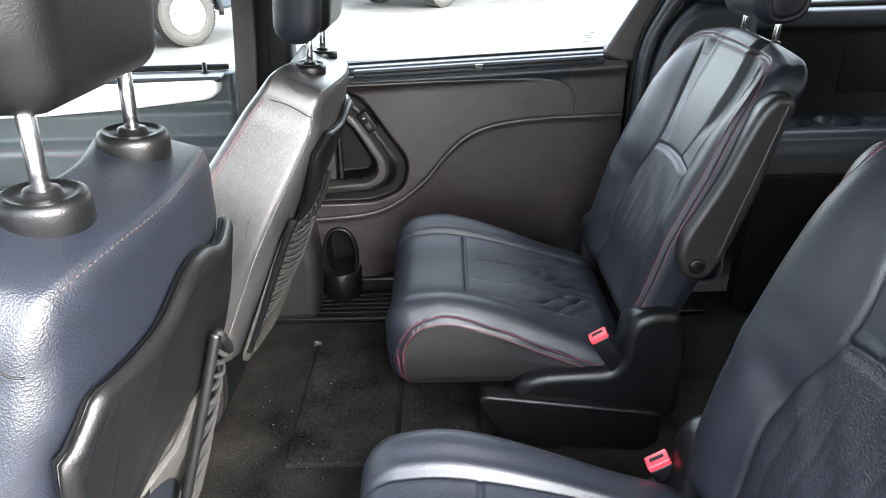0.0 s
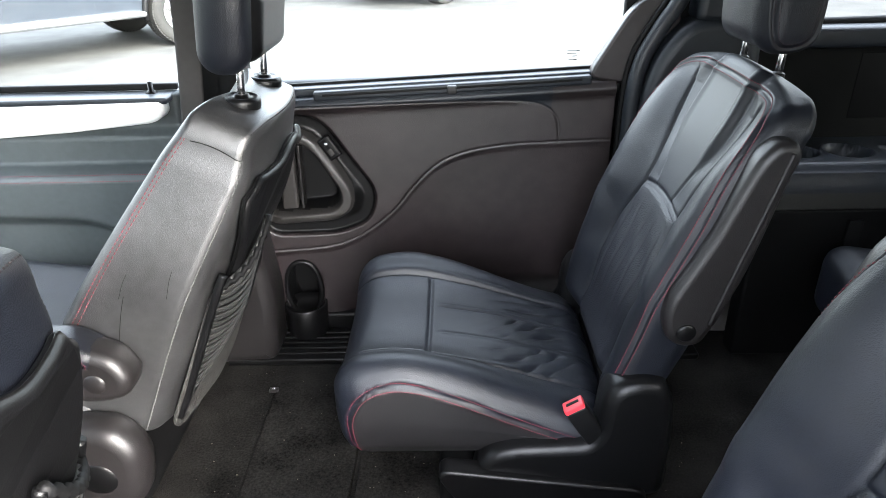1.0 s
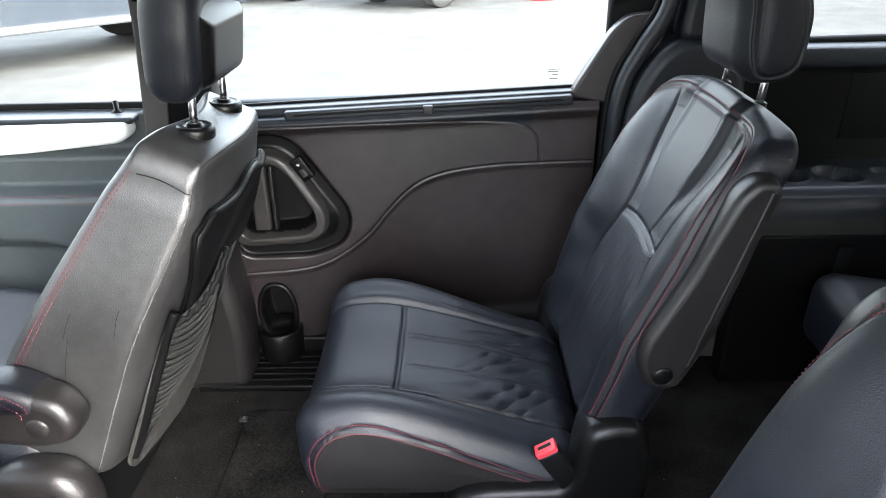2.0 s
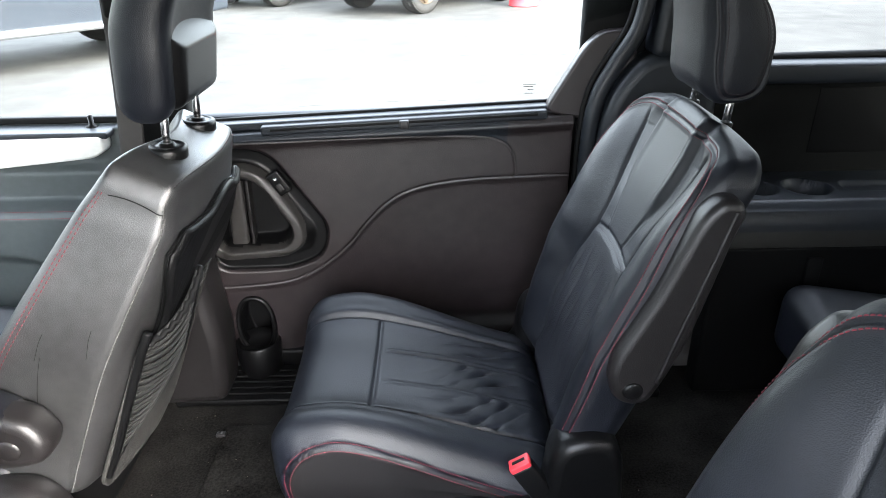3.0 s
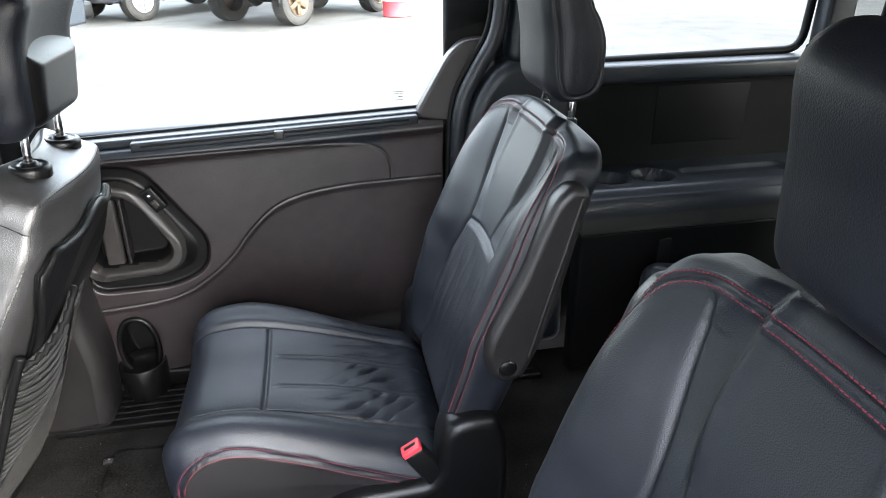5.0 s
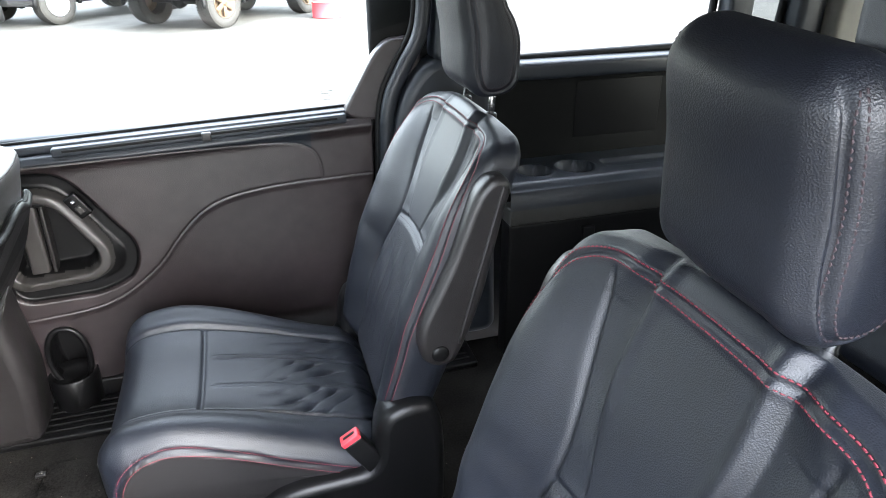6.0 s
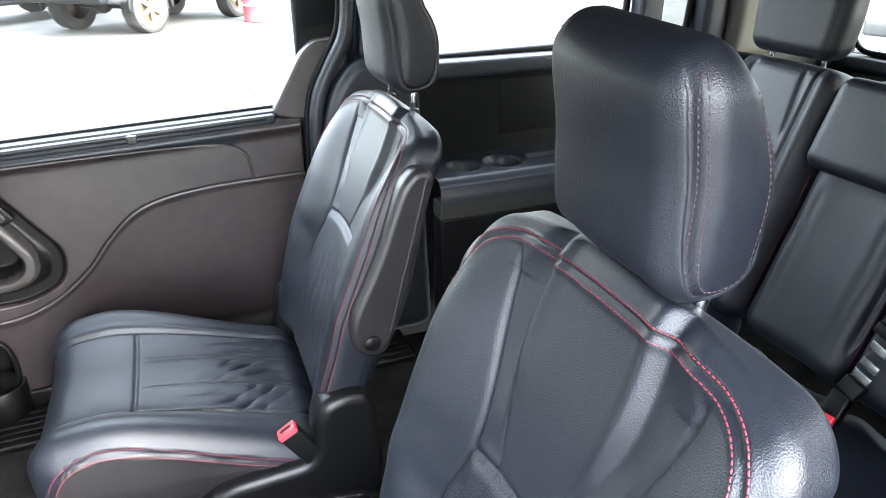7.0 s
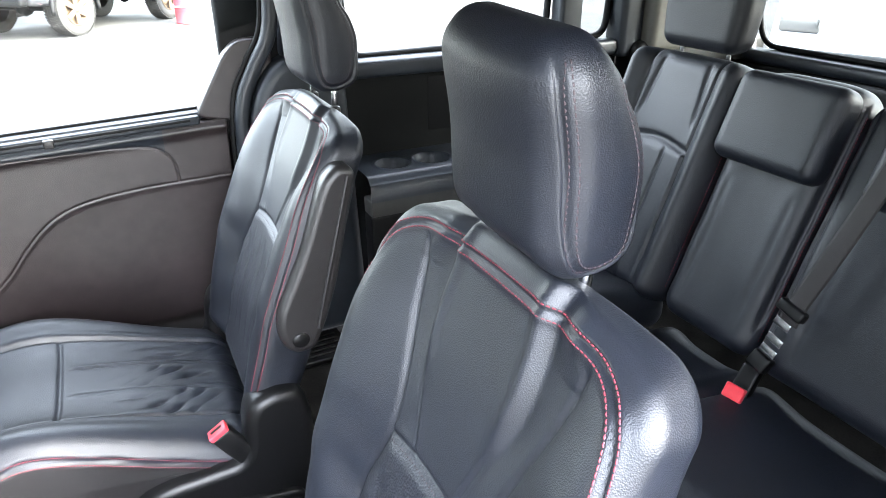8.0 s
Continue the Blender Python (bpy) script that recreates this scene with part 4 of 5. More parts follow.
        return np.stack([a2 + tip - 0.010, w2 + 0.006 * s, b2 + roll * (w - 0.10) + 1.399 + lz], -1)
    headrest = pad("headrest", hh, hr, (26, 60, 56), head, LEATHER, seat, "black leather headrest with stitched side panels", k=10)

    def on_head(q, out=0.0):
        return head(rounded(np.array(q, float), hh, hr, out))
    t = np.gradient(U, axis=0)
    t /= np.linalg.norm(t, axis=1, keepdims=True)
    for side in (-1, 1):
        for off in (-0.0050, 0.0050):
            m = U + off * np.stack([t[:, 1], -t[:, 0]], 1)
            q = np.stack([m[:, 0], np.full(len(m), side * 0.104), m[:, 1]], 1)
            stitches("stitching", on_head(q, 0.0004), on_head(q, 0.01), STITCH_MAUVE, headrest, 0.0040, 0.0016, 0.0009, 0.0007)
    headrest_posts(seat, tip, 1.255 + lz, 0.072, 1.31 + lz, 4, collar=False)
    for y in (-0.072, 0.072):
        spun("post_sleeve", [(0, -0.02), (0.011, -0.02), (0.011, 0.001), (0.0085, 0.003), (0, 0.003)], (tip, y, 1.255 + lz), (0.06, 0, 1), PLASTIC, seat, n=20)
    # armrest with its hinge cap
    ARM = rounded_outline([(0.588, 1.180), (0.578, 1.200), (0.553, 1.203), (0.528, 1.180), (0.508, 1.132), (0.482, 1.060), (0.450, 0.992), (0.426, 0.945), (0.420, 0.905), (0.432, 0.866), (0.458, 0.851), (0.488, 0.856), (0.512, 0.905), (0.540, 0.985), (0.558, 1.062), (0.575, 1.140)], 0.025, 5)
    lo, hi = (-0.262, -0.205) if s < 0 else (0.205, 0.262)
    turn = radians(lean - 22)
    ARM = ARM - np.array([0.46, 0.884])
    ARM = ARM @ np.array([[math.cos(turn), -math.sin(turn)], [math.sin(turn), math.cos(turn)]]) + np.array([0.46, 0.884])
    arm = slab("armrest", ARM + np.array([0, lz]), lo, hi, SHELL, seat, "dark grey folded-up armrest", bevel=0.014)
    cap = (-0.262 if s < 0 else 0.262)
    ridge = catmull([(0.570, 1.186), (0.557, 1.135), (0.540, 1.07), (0.517, 0.985), (0.495, 0.90)], 30) - np.array([0.46, 0.884])
    ridge = ridge @ np.array([[math.cos(turn), -math.sin(turn)], [math.sin(turn), math.cos(turn)]]) + np.array([0.46, 0.884 + lz])
    tube("ridge", [(p[0], cap, p[1]) for p in ridge], 0.0035, SHELL, arm, n=8)
    spun("hinge_cap", [(0.0, 0.004), (0.013, 0.004), (0.016, 0.001), (0.0165, -0.004), (0.019, -0.004), (0.020, -0.006), (0.0, -0.006)], (0.460, cap, 0.884 + lz), (0, s, 0), PLASTIC, arm)
    # side shield, sled and far-side shield
    SHIELD = rounded_outline([(0.112, 0.560), (0.122, 0.600), (0.145, 0.628), (0.185, 0.642), (0.318, 0.648), (0.335, 0.672), (0.340, 0.740), (0.358, 0.776), (0.403, 0.788), (0.444, 0.780), (0.464, 0.738), (0.470, 0.660), (0.468, 0.52), (0.30, 0.50), (0.14, 0.50)], 0.025, 5)
    for t in (-1, 1):
        lo, hi = (-0.268, -0.19) if t < 0 else (0.19, 0.268)
        sh = slab("side_shield", SHIELD + np.array([0, lz]), lo, hi, PLASTIC, seat, "black plastic hinge cover", bevel=0.022)
    SLED = rounded_outline([(0.048, 0.588), (0.062, 0.605), (0.416, 0.553), (0.432, 0.540), (0.432, 0.470), (0.40, 0.448), (0.12, 0.478), (0.07, 0.545)], 0.014, 4)
    for t in (-1, 1):
        lo, hi = (-0.282, -0.24) if t < 0 else (0.24, 0.282)
        slab("floor_sled", (SLED if t == s else SLED) + np.array([0, lz]), lo, hi, PLASTIC, seat, "black plastic floor bracket", bevel=0.008)
    block("base_frame", (0.25, 0, 0.50 + lz), (0.20, 0.22, 0.06), 0.02, RUBBER, seat)
    # buckle
    bx, bz = tongue[0], tongue[1] + lz
    bk = block("buckle", (0.318 + bx, s * 0.248, 0.682 + bz), (0.020, 0.013, 0.048), 0.006, PLASTIC, seat, "black belt buckle with a red button", turn=(0, -32, 0))
    block("button", (0.291 + bx, s * 0.248, 0.725 + bz), (0.019, 0.0125, 0.006), 0.003, RED, bk, "red release button", turn=(0, -32, 0))
    block("slit", (0.2885 + bx, s * 0.248, 0.7295 + bz), (0.012, 0.003, 0.0025), 0.001, RUBBER, bk, turn=(0, -32, 0))
    tube("belt_anchor", [(0.36, s * 0.24, 0.60 + lz), (0.345, s * 0.245, 0.64 + lz)], 0.018, WEBBING, seat, n=8, flat=0.3, up=(0, 1, 0))
    return seat


far_chair = second_row_seat(0.0, 0.402, -1, label="black leather captain's chair with red stitching and folded-up armrest")
near_chair = second_row_seat(0.0, -0.418, 1, 0.012, label="black leather captain's chair beside the open door, red stitching", lean=17.8, wear=3, tongue=(0.027, -0.030), tuck=0.010, roll=0.06)


def front_seat(x, yc, s, dz, label, armrest=True, hx=0.0, skin=LIT_VINYL, lean=27.0):
    """A front seat seen from behind; s: its inboard side."""
    seat = root("front_seat", (x, yc, FLOOR), label, "car seat", "front seats")
    lz = -FLOOR + dz
    rise, run = math.cos(radians(27)) - math.cos(radians(lean)), math.sin(radians(27)) - math.sin(radians(lean))
    place = lean_frame(-0.469 + 0.6 * run, 0.666 + lz + 0.6 * rise, lean)
    half, r = (0.235, 0.310, 0.115), 0.032

    def bow(a):
        return -0.018 + 0.030 * (np.abs(a) / 0.19) ** 2

    def back(p):
        w, h, c = p[:, 0].copy(), p[:, 1] + 0.298, p[:, 2] + 0.115
        up = smooth((h - 0.05) / 0.6)
        w = w * (1 - 0.29 * smooth((h - 0.24) / 0.40))
        front = np.clip(c / 0.23, 0, 1)
        far = 0.225 - 0.195 * np.clip((h - 0.18) / 0.37, 0, 1.1) * 0.43
        hollow = -0.085 * bell(w, 0.12) * (1 - 0.55 * up)
        d = front * (far + hollow) + 0.004
        d = d + (0.014 * smooth((h - 0.5) / 0.1) + bow(w)) * (1 - front)
        h2 = h - 0.02 * (np.abs(w) / 0.16) ** 4 * smooth((h - 0.5) / 0.1)
        return place(w, h2, d)
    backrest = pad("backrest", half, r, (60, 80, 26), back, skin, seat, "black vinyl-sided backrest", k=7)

    def on_back(q, out=0.0):
        return back(rounded(np.array(q, float), half, r, out))
    for side in (-1, 1):
        q = [(side * 0.235, h, -0.103) for h in np.linspace(-0.30, 0.285, 120)]
        if side == s:
            stitches("welt", on_back(q, 0.001), on_back(q, 0.01), STITCH_GREY, backrest, 0.006, 0.0015, 0.0017, 0.0014)
        for c in (0.078, 0.088):
            q = [(side * 0.235, h, c) for h in np.linspace(-0.28, 0.28, 120)]
            stitches("stitching", on_back(q, 0.0004), on_back(q, 0.01), STITCH, backrest)
        q = [(side * 0.235, 0.262 + 0.016 * math.cos(c * 12), c) for c in np.linspace(-0.10, 0.06, 50)]
        tube("seam", on_back(q, 0.0), 0.0009, RUBBER, backrest, n=5)
    q = [(w, 0.31, -0.100) for w in np.linspace(-0.215, 0.215, 90)]
    stitches("stitching", on_back(q, 0.0004), on_back(q, 0.01), STITCH_DARK, backrest, 0.004, 0.002, 0.0012)
    # plastic rear panel with an arched rim
    w = np.linspace(-0.196, 0.196, 41)
    edge = [(a, 0.556 - 0.030 * smooth(abs(a) / 0.15) - 0.006 * math.exp(-((abs(a) - 0.075) / 0.035) ** 2) - 0.034 * smooth((abs(a) - 0.158) / 0.038)) for a in w]
    outline = np.array(edge + [(0.1945, 0.47), (0.190, 0.445), (0.180, 0.415), (0.170, 0.38), (0.163, 0.345), (0.160, 0.30), (-0.160, 0.30), (-0.163, 0.345), (-0.170, 0.38), (-0.180, 0.415), (-0.190, 0.445), (-0.1945, 0.47)])

    def lay(v):
        a, y, h = v[:, 0], v[:, 1], v[:, 2]
        return place(a * (1 - 0.10 * smooth((h - 0.3) / 0.3)), h, -y + 0.014 * smooth((h - 0.5) / 0.1) - 0.012 * bell(h - 0.42, 0.1) + bow(a))
    shell = slab("rear_panel", outline, -0.004, 0.012, PLASTIC, seat, "black plastic rear panel", bevel=0.009, shape=lay)
    # net pocket: cords from an upright bar to a curved outer bar, closed to a point below
    def net_at(a, h, out):
        return place(a * s, h, -0.010 - out + bow(a))
    inner = catmull([(0.196, 0.355), (0.199, 0.31), (0.196, 0.20), (0.193, 0.10), (0.196, 0.03)], 60)
    outer = catmull([(0.078, 0.425), (0.055, 0.33), (0.034, 0.245), (0.034, 0.210), (0.068, 0.180), (0.118, 0.142), (0.165, 0.100), (0.190, 0.055)], 90)
    net = tube("net_frame", net_at(inner[:, 0], inner[:, 1], np.full(60, 0.005)), 0.0075, PLASTIC, shell, "black frame of the net pocket", n=8, up=(1, 0, 0.3))
    tube("outer_bar", net_at(outer[:, 0], outer[:, 1], np.full(90, 0.004)), 0.0062, PLASTIC, net, n=8, up=(1, 0, 0.3))
    f = np.linspace(0, 1, 17)
    hump = 1 - (2 * f - 1) ** 2

    def across(u, sag, out):
        m, o = inner[int(10 + u * 44)], outer[int(u * 88)]
        return net_at(m[0] + (o[0] - m[0]) * f, m[1] + (o[1] - m[1]) * f - sag * hump, out + 0.012 * hump * (1 - u))
    for i in range(44):
        u = 0.02 + 0.96 * i / 43
        rib = i % 2
        tube("cord", across(u, 0.012 + 0.0010 * math.sin(2.1 * i), 0.0050 if rib else 0.0015), 0.0030 if rib else 0.0036, NET_LIGHT if rib else NET, net, n=5, up=(1, 0, 0.3))
    hem = across(0.0, 0.014, 0.0065)
    tube("elastic_hem", hem + np.array([[0.0, 0.0, 0.003 * math.cos(math.pi * k)] for k in range(17)]), 0.0052, RUBBER, net, n=8, up=(1, 0, 0.3))
    # carpet hanging under the net, its hem curving up on the outer side
    FLAP = rounded_outline([(p * s, q) for p, q in ((0.190, 0.32), (0.205, 0.02), (0.185, -0.012), (0.10, -0.006), (0.01, -0.014), (-0.05, 0.045), (-0.09, 0.11), (-0.125, 0.20), (-0.20, 0.26), (-0.20, 0.345), (0.0, 0.36))], 0.02, 4)

    def lay_flap(v):
        return place(v[:, 0], v[:, 2], bow(v[:, 0]) - v[:, 1] - 0.003 * np.sin(v[:, 0] * 24 + v[:, 2] * 9))
    slab("carpet_flap", FLAP, 0.004, 0.011, CARPET_GREY, seat, "worn grey carpet panel under the net", bevel=0.002, shape=lay_flap)
    # scuffs on the inboard vinyl
    for h0, c0, h1, c1 in ((-0.02, 0.020, -0.20, -0.035), (0.02, 0.035, -0.03, 0.028), (-0.12, 0.05, -0.16, 0.06), (0.05, -0.05, 0.0, -0.062)):
        q = [(s * 0.235, h0 + (h1 - h0) * f, c0 + (c1 - c0) * f + 0.0012 * math.sin(5 * f)) for f in np.linspace(0, 1, 24)]
        tube("scuff", on_back(q, 0.0), 0.0005, RUBBER, backrest, n=4)
    # headrest: cushion before, shell behind
    hh, hr = (0.045, 0.128, 0.110), 0.041

    def head(p):
        a, wv, b = p[:, 0].copy(), p[:, 1].copy(), p[:, 2].copy()
        wv = wv * (1 - 0.10 * smooth(-b / 0.105))
        a = a + 0.05 * (wv / 0.13) ** 2 * 0.5 - 0.02 * smooth((b - 0.02) / 0.09) * -1
        return np.stack([a - 0.318 + hx + 0.12 * b, wv, b + 1.388 + lz], -1)
    headrest = pad("headrest", hh, hr, (10, 30, 28), head, LEATHER, seat, "black leather two-part headrest", k=6)
    sh, sr = (0.045, 0.104, 0.062), 0.022

    def back_shell(p):
        a, wv, b = p[:, 0].copy(), p[:, 1].copy(), p[:, 2].copy()
        wv = wv * (1 - 0.15 * smooth(-b / 0.08))
        a = a - 0.012 * smooth((np.abs(wv) - 0.07) / 0.04) * smooth(a / 0.04)
        a = np.minimum(a, 0.045 - 0.95 * np.maximum(0, b - 0.030))             # bevelled top edge
        return np.stack([a - 0.258 + 0.2 * hx + 0.16 * b, wv, b + 1.358 + lz], -1)
    pad("headrest_shell", sh, sr, (10, 26, 22), back_shell, PLASTIC, headrest, "dark plastic rear shell of the headrest", k=6)
    headrest_posts(seat, -0.257, 1.234 + lz, 0.074, 1.31 + lz, 5)
    # cushion
    ch, cr = (0.27, 0.25, 0.09), 0.06

    def cushion(p):
        x0, y, z = p[:, 0] - 0.80, p[:, 1], p[:, 2]
        top = smooth((z + 0.05) / 0.1)
        return np.stack([x0, y, z + 0.70 + lz + top * (-0.03 * np.exp(-(y / 0.16) ** 4) - 0.12 * (x0 + 0.80))], -1)
    pad("seat_cushion", ch, cr, (30, 30, 6), cushion, LEATHER, seat, "black leather seat cushion", k=6)
    block("base_frame", (-0.78, 0, 0.53 + lz), (0.25, 0.22, 0.085), 0.03, RUBBER, seat)
    # hinge cover low on the inboard side
    lo, hi = (-0.30, -0.225) if s < 0 else (0.225, 0.30)
    COVER = rounded_outline([(-0.65, 0.55), (-0.66, 0.69), (-0.59, 0.738), (-0.50, 0.733), (-0.46, 0.675), (-0.47, 0.575), (-0.53, 0.515)], 0.05, 6)
    cov = slab("hinge_cover", COVER + np.array([0, lz]), lo, hi, SHELL, seat, "grey plastic hinge cover", bevel=0.03)
    spun("bolt_cap", [(0.0, 0.003), (0.03, 0.003), (0.036, -0.002), (0.036, -0.006), (0.0, -0.006)], (-0.545, s * 0.30, 0.628 + lz), (0, s, 0), PLASTIC, cov)
    if armrest:
        AR = rounded_outline([(-0.86, 0.905), (-0.512, 0.902), (-0.457, 0.880), (-0.437, 0.837), (-0.452, 0.803), (-0.502, 0.790), (-0.86, 0.825)], 0.035, 6)
        lo, hi = (-0.30, -0.235) if s < 0 else (0.235, 0.30)
        arm = slab("armrest", AR + np.array([0, lz]), lo, hi, SHELL, seat, "grey plastic armrest with a stitched pad", bevel=0.02)
        AP = rounded_outline([(-0.86, 0.920), (-0.532, 0.915), (-0.487, 0.890), (-0.492, 0.858), (-0.86, 0.860)], 0.02, 5)
        slab("arm_pad", AP + np.array([0, lz]), lo - 0.004, hi + 0.004, LEATHER, arm, "leather armrest pad with red stitching", bevel=0.018)
        end = catmull([(-0.80, 0.901), (-0.552, 0.899), (-0.517, 0.891), (-0.502, 0.877), (-0.504, 0.865)], 50)
        for off in (0.0, 0.011):
            ln = np.stack([end[:, 0] - off, np.full(50, (lo - 0.004) if s < 0 else (hi + 0.004)), end[:, 1] - off + lz], 1)
            stitches("stitching", ln, ln + np.array([0, 0.01 * s, 0]), STITCH, arm, 0.0045, 0.002, 0.0009, 0.0008)
        spun("bolt_cap", [(0.0, 0.003), (0.016, 0.003), (0.019, -0.001), (0.019, -0.006), (0.0, -0.006)], (-0.497, s * 0.30, 0.836 + lz), (0, s, 0), SHELL, arm)
    return seat


# one seat model twice: passenger's in the lit tone, driver's in the darker leather
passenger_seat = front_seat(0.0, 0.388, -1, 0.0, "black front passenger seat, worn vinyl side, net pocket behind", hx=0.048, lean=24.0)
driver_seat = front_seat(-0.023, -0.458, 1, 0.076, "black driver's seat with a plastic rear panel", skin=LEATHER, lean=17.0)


# ---- third row ----
def bench_part(yc, wide, label, folded):
    seat = root("bench_seat", (0, yc, FLOOR), label, "car seat", "third row seats")
    lz = -FLOOR
    place = lean_frame(1.38, 0.72 + lz, 20)
    half, r = (wide, 0.30, 0.055), 0.045

    def back(p):
        w, h, c = p[:, 0].copy(), p[:, 1] + 0.29, p[:, 2].copy()
        front = smooth((c + 0.01) / 0.05)
        a = np.abs(w)
        b = (0.006 if folded else 0.022) * bell(a - wide + 0.05, 0.035)
        g = -0.010 * bell(a - (0.90 * wide if folded else wide - 0.085), 0.005) * smooth((h - 0.05) / 0.05)
        if not folded:
            inner = smooth((wide - 0.085 - a) / 0.01)
            g += -0.011 * bell(h - 0.36 - 0.012 * np.cos(w * 18), 0.006) * inner
            g += -0.006 * bell(a - 0.040, 0.004) * smooth((0.355 - h) / 0.012) + 0.005 * smooth((0.36 - h) / 0.02) * inner
            g += -0.006 * bell(a - 0.075 - 0.12 * (0.56 - h), 0.006) * smooth((h - 0.40) / 0.05) * smooth((0.58 - h) / 0.03)
            b += 0.012 * bell(a - wide + 0.035, 0.028)
        else:
            g += -0.004 * bell(a - 0.6 * wide, 0.010) * smooth((0.36 - h) / 0.05) * smooth((h - 0.02) / 0.1)
            g += 0.0015 * np.sin(w * 40 + 3 * np.sin(h * 12)) * bell(h - 0.2, 0.12)
        return place(w, h - 0.02 * (np.abs(w) / wide) ** 4 * smooth((h - 0.4) / 0.2), c + front * (b + g))
    body = pad("backrest", half, r, (70, 80, 6), back, LEATHER, seat, "black leather backrest", k=6)

    def on_back(q, out=0.0):
        return back(rounded(np.array(q, float), half, r, out))
    q = [(w, 0.275, 0.055) for w in np.linspace(-wide + 0.03, wide - 0.03, 80)]
    stitches("stitching", on_back(q, 0.0004), on_back(q, 0.01), STITCH_DARK, body)
    for side in (-1, 1):
        q = [(side * wide, h, 0.03) for h in np.linspace(-0.25, 0.26, 80)]
        stitches("stitching", on_back(q, 0.0004), on_back(q, 0.01), STITCH, body)
    if folded:
        def fold(p):
            return place(p[:, 0], p[:, 1] + 0.475, p[:, 2] + 0.075)
        pad("folded_headrest", (0.128, 0.098, 0.04), 0.03, (24, 20, 6), fold, LEATHER, seat, "black leather headrest folded forward", k=6)
    else:
        def head(p):
            a, w, b = p[:, 0], p[:, 1] * (1 - 0.06 * smooth(-p[:, 2] / 0.1)), p[:, 2]
            return np.stack([a + 1.58 + 0.06 * b, w, b + 1.398 + lz], -1)
        pad("headrest", (0.045, 0.128, 0.105), 0.035, (8, 24, 22), head, LEATHER, seat, "upright black leather headrest", k=6)
        headrest_posts(seat, 1.575, 1.275 + lz, 0.075, 1.33 + lz, 4, collar=False)
    ch, cr = (0.24, wide + (0.01 if folded else 0.045), 0.085), 0.055
    aside = 0.0 if folded else 0.07
    seat_z = 0.635 if folded else 0.70

    def cushion(p):
        x0, y, z = p[:, 0] + 1.18, p[:, 1], p[:, 2]
        top = smooth((z + 0.04) / 0.1)
        return np.stack([x0, y + aside, z + seat_z + lz + top * (-0.16 * (x0 - 1.08) - 0.02 * np.exp(-(y / (wide * 0.7)) ** 4))], -1)
    pad("seat_cushion", ch, cr, (24, 30, 6), cushion, LEATHER, seat, "black leather seat cushion", k=6)
    block("base_frame", (1.15, 0, 0.54 + lz), (0.2, wide, 0.10), 0.02, RUBBER, seat)
    return seat


bench_part(0.335, 0.196, "black leather third-row seat with an upright headrest", False)
bench_part(0.002, 0.134, "black leather middle seat of the third row, headrest folded forward", True)
bench_part(-0.345, 0.21, "black leather third-row seat, headrest folded forward", True)
belt_rear = root("rear_seat_belt", (1.33, -0.21, 0.90), "dark belt webbing with steel latch plates between the rear seats", "seat belt")
tube("webbing", catmull([(0.12, -0.05, 0.33), (0.085, -0.047, 0.26), (0.035, -0.032, 0.14), (0.0, -0.004, 0.01), (-0.005, 0.002, -0.03)], 24), 0.020, WEBBING_DARK, belt_rear, n=8, flat=0.07, up=(1, 0, 0))
block("latch_housing", (-0.004, 0.0, 0.0), (0.012, 0.030, 0.012), 0.006, PLASTIC, belt_rear, turn=(12, 20, 0))
for dx, dy, dz in ((-0.012, 0.008, -0.032), (-0.014, 0.014, -0.072), (-0.017, 0.020, -0.100)):
    block("latch_plate", (dx, dy, dz), (0.003, 0.019, 0.009), 0.0025, CHROME, belt_rear, "steel latch plate", turn=(12, 15, 0))
block("lower_case", (-0.02, 0.028, -0.130), (0.013, 0.022, 0.018), 0.006, PLASTIC, belt_rear, turn=(12, 25, 0))
rear_buckle = root("rear_buckle", (1.285, -0.170, 0.690), "black belt buckle with a red button on the rear seat", "buckle")
block("case", (0.022, 0.01, 0.0), (0.014, 0.02, 0.05), 0.006, PLASTIC, rear_buckle, turn=(0, 35, 10))
block("button", (-0.018, 0, 0.008), (0.008, 0.021, 0.016), 0.004, RED, rear_buckle, "red release button", turn=(0, 35, 10))


# ---- the yard: parked vehicles and a barrel ----
PAINT_DARK = material("dark_blue_paint", (0.02, 0.024, 0.03), 0.18, vary=0.05, spec=0.6)
PAINT_BLACK = material("black_paint", (0.012, 0.012, 0.013), 0.2, vary=0.05, spec=0.6)
PAINT_WHITE = material("white_paint", (0.78, 0.78, 0.78), 0.2, vary=0.03, spec=0.6)
ALLOY = material("silver_alloy", (0.62, 0.62, 0.62), 0.3, metal=0.9, vary=0.08)
BRONZE = material("bronze_alloy", (0.075, 0.050, 0.030), 0.5, metal=0.3, vary=0.1)
TYRE = material("dusty_tyre", (0.016, 0.015, 0.0135), 0.85, vary=0.3, bump=0.4, bump_scale=60)
DARK_GLASS = material("dark_car_glass", (0.01, 0.012, 0.012), 0.05, vary=0.05, spec=0.6)


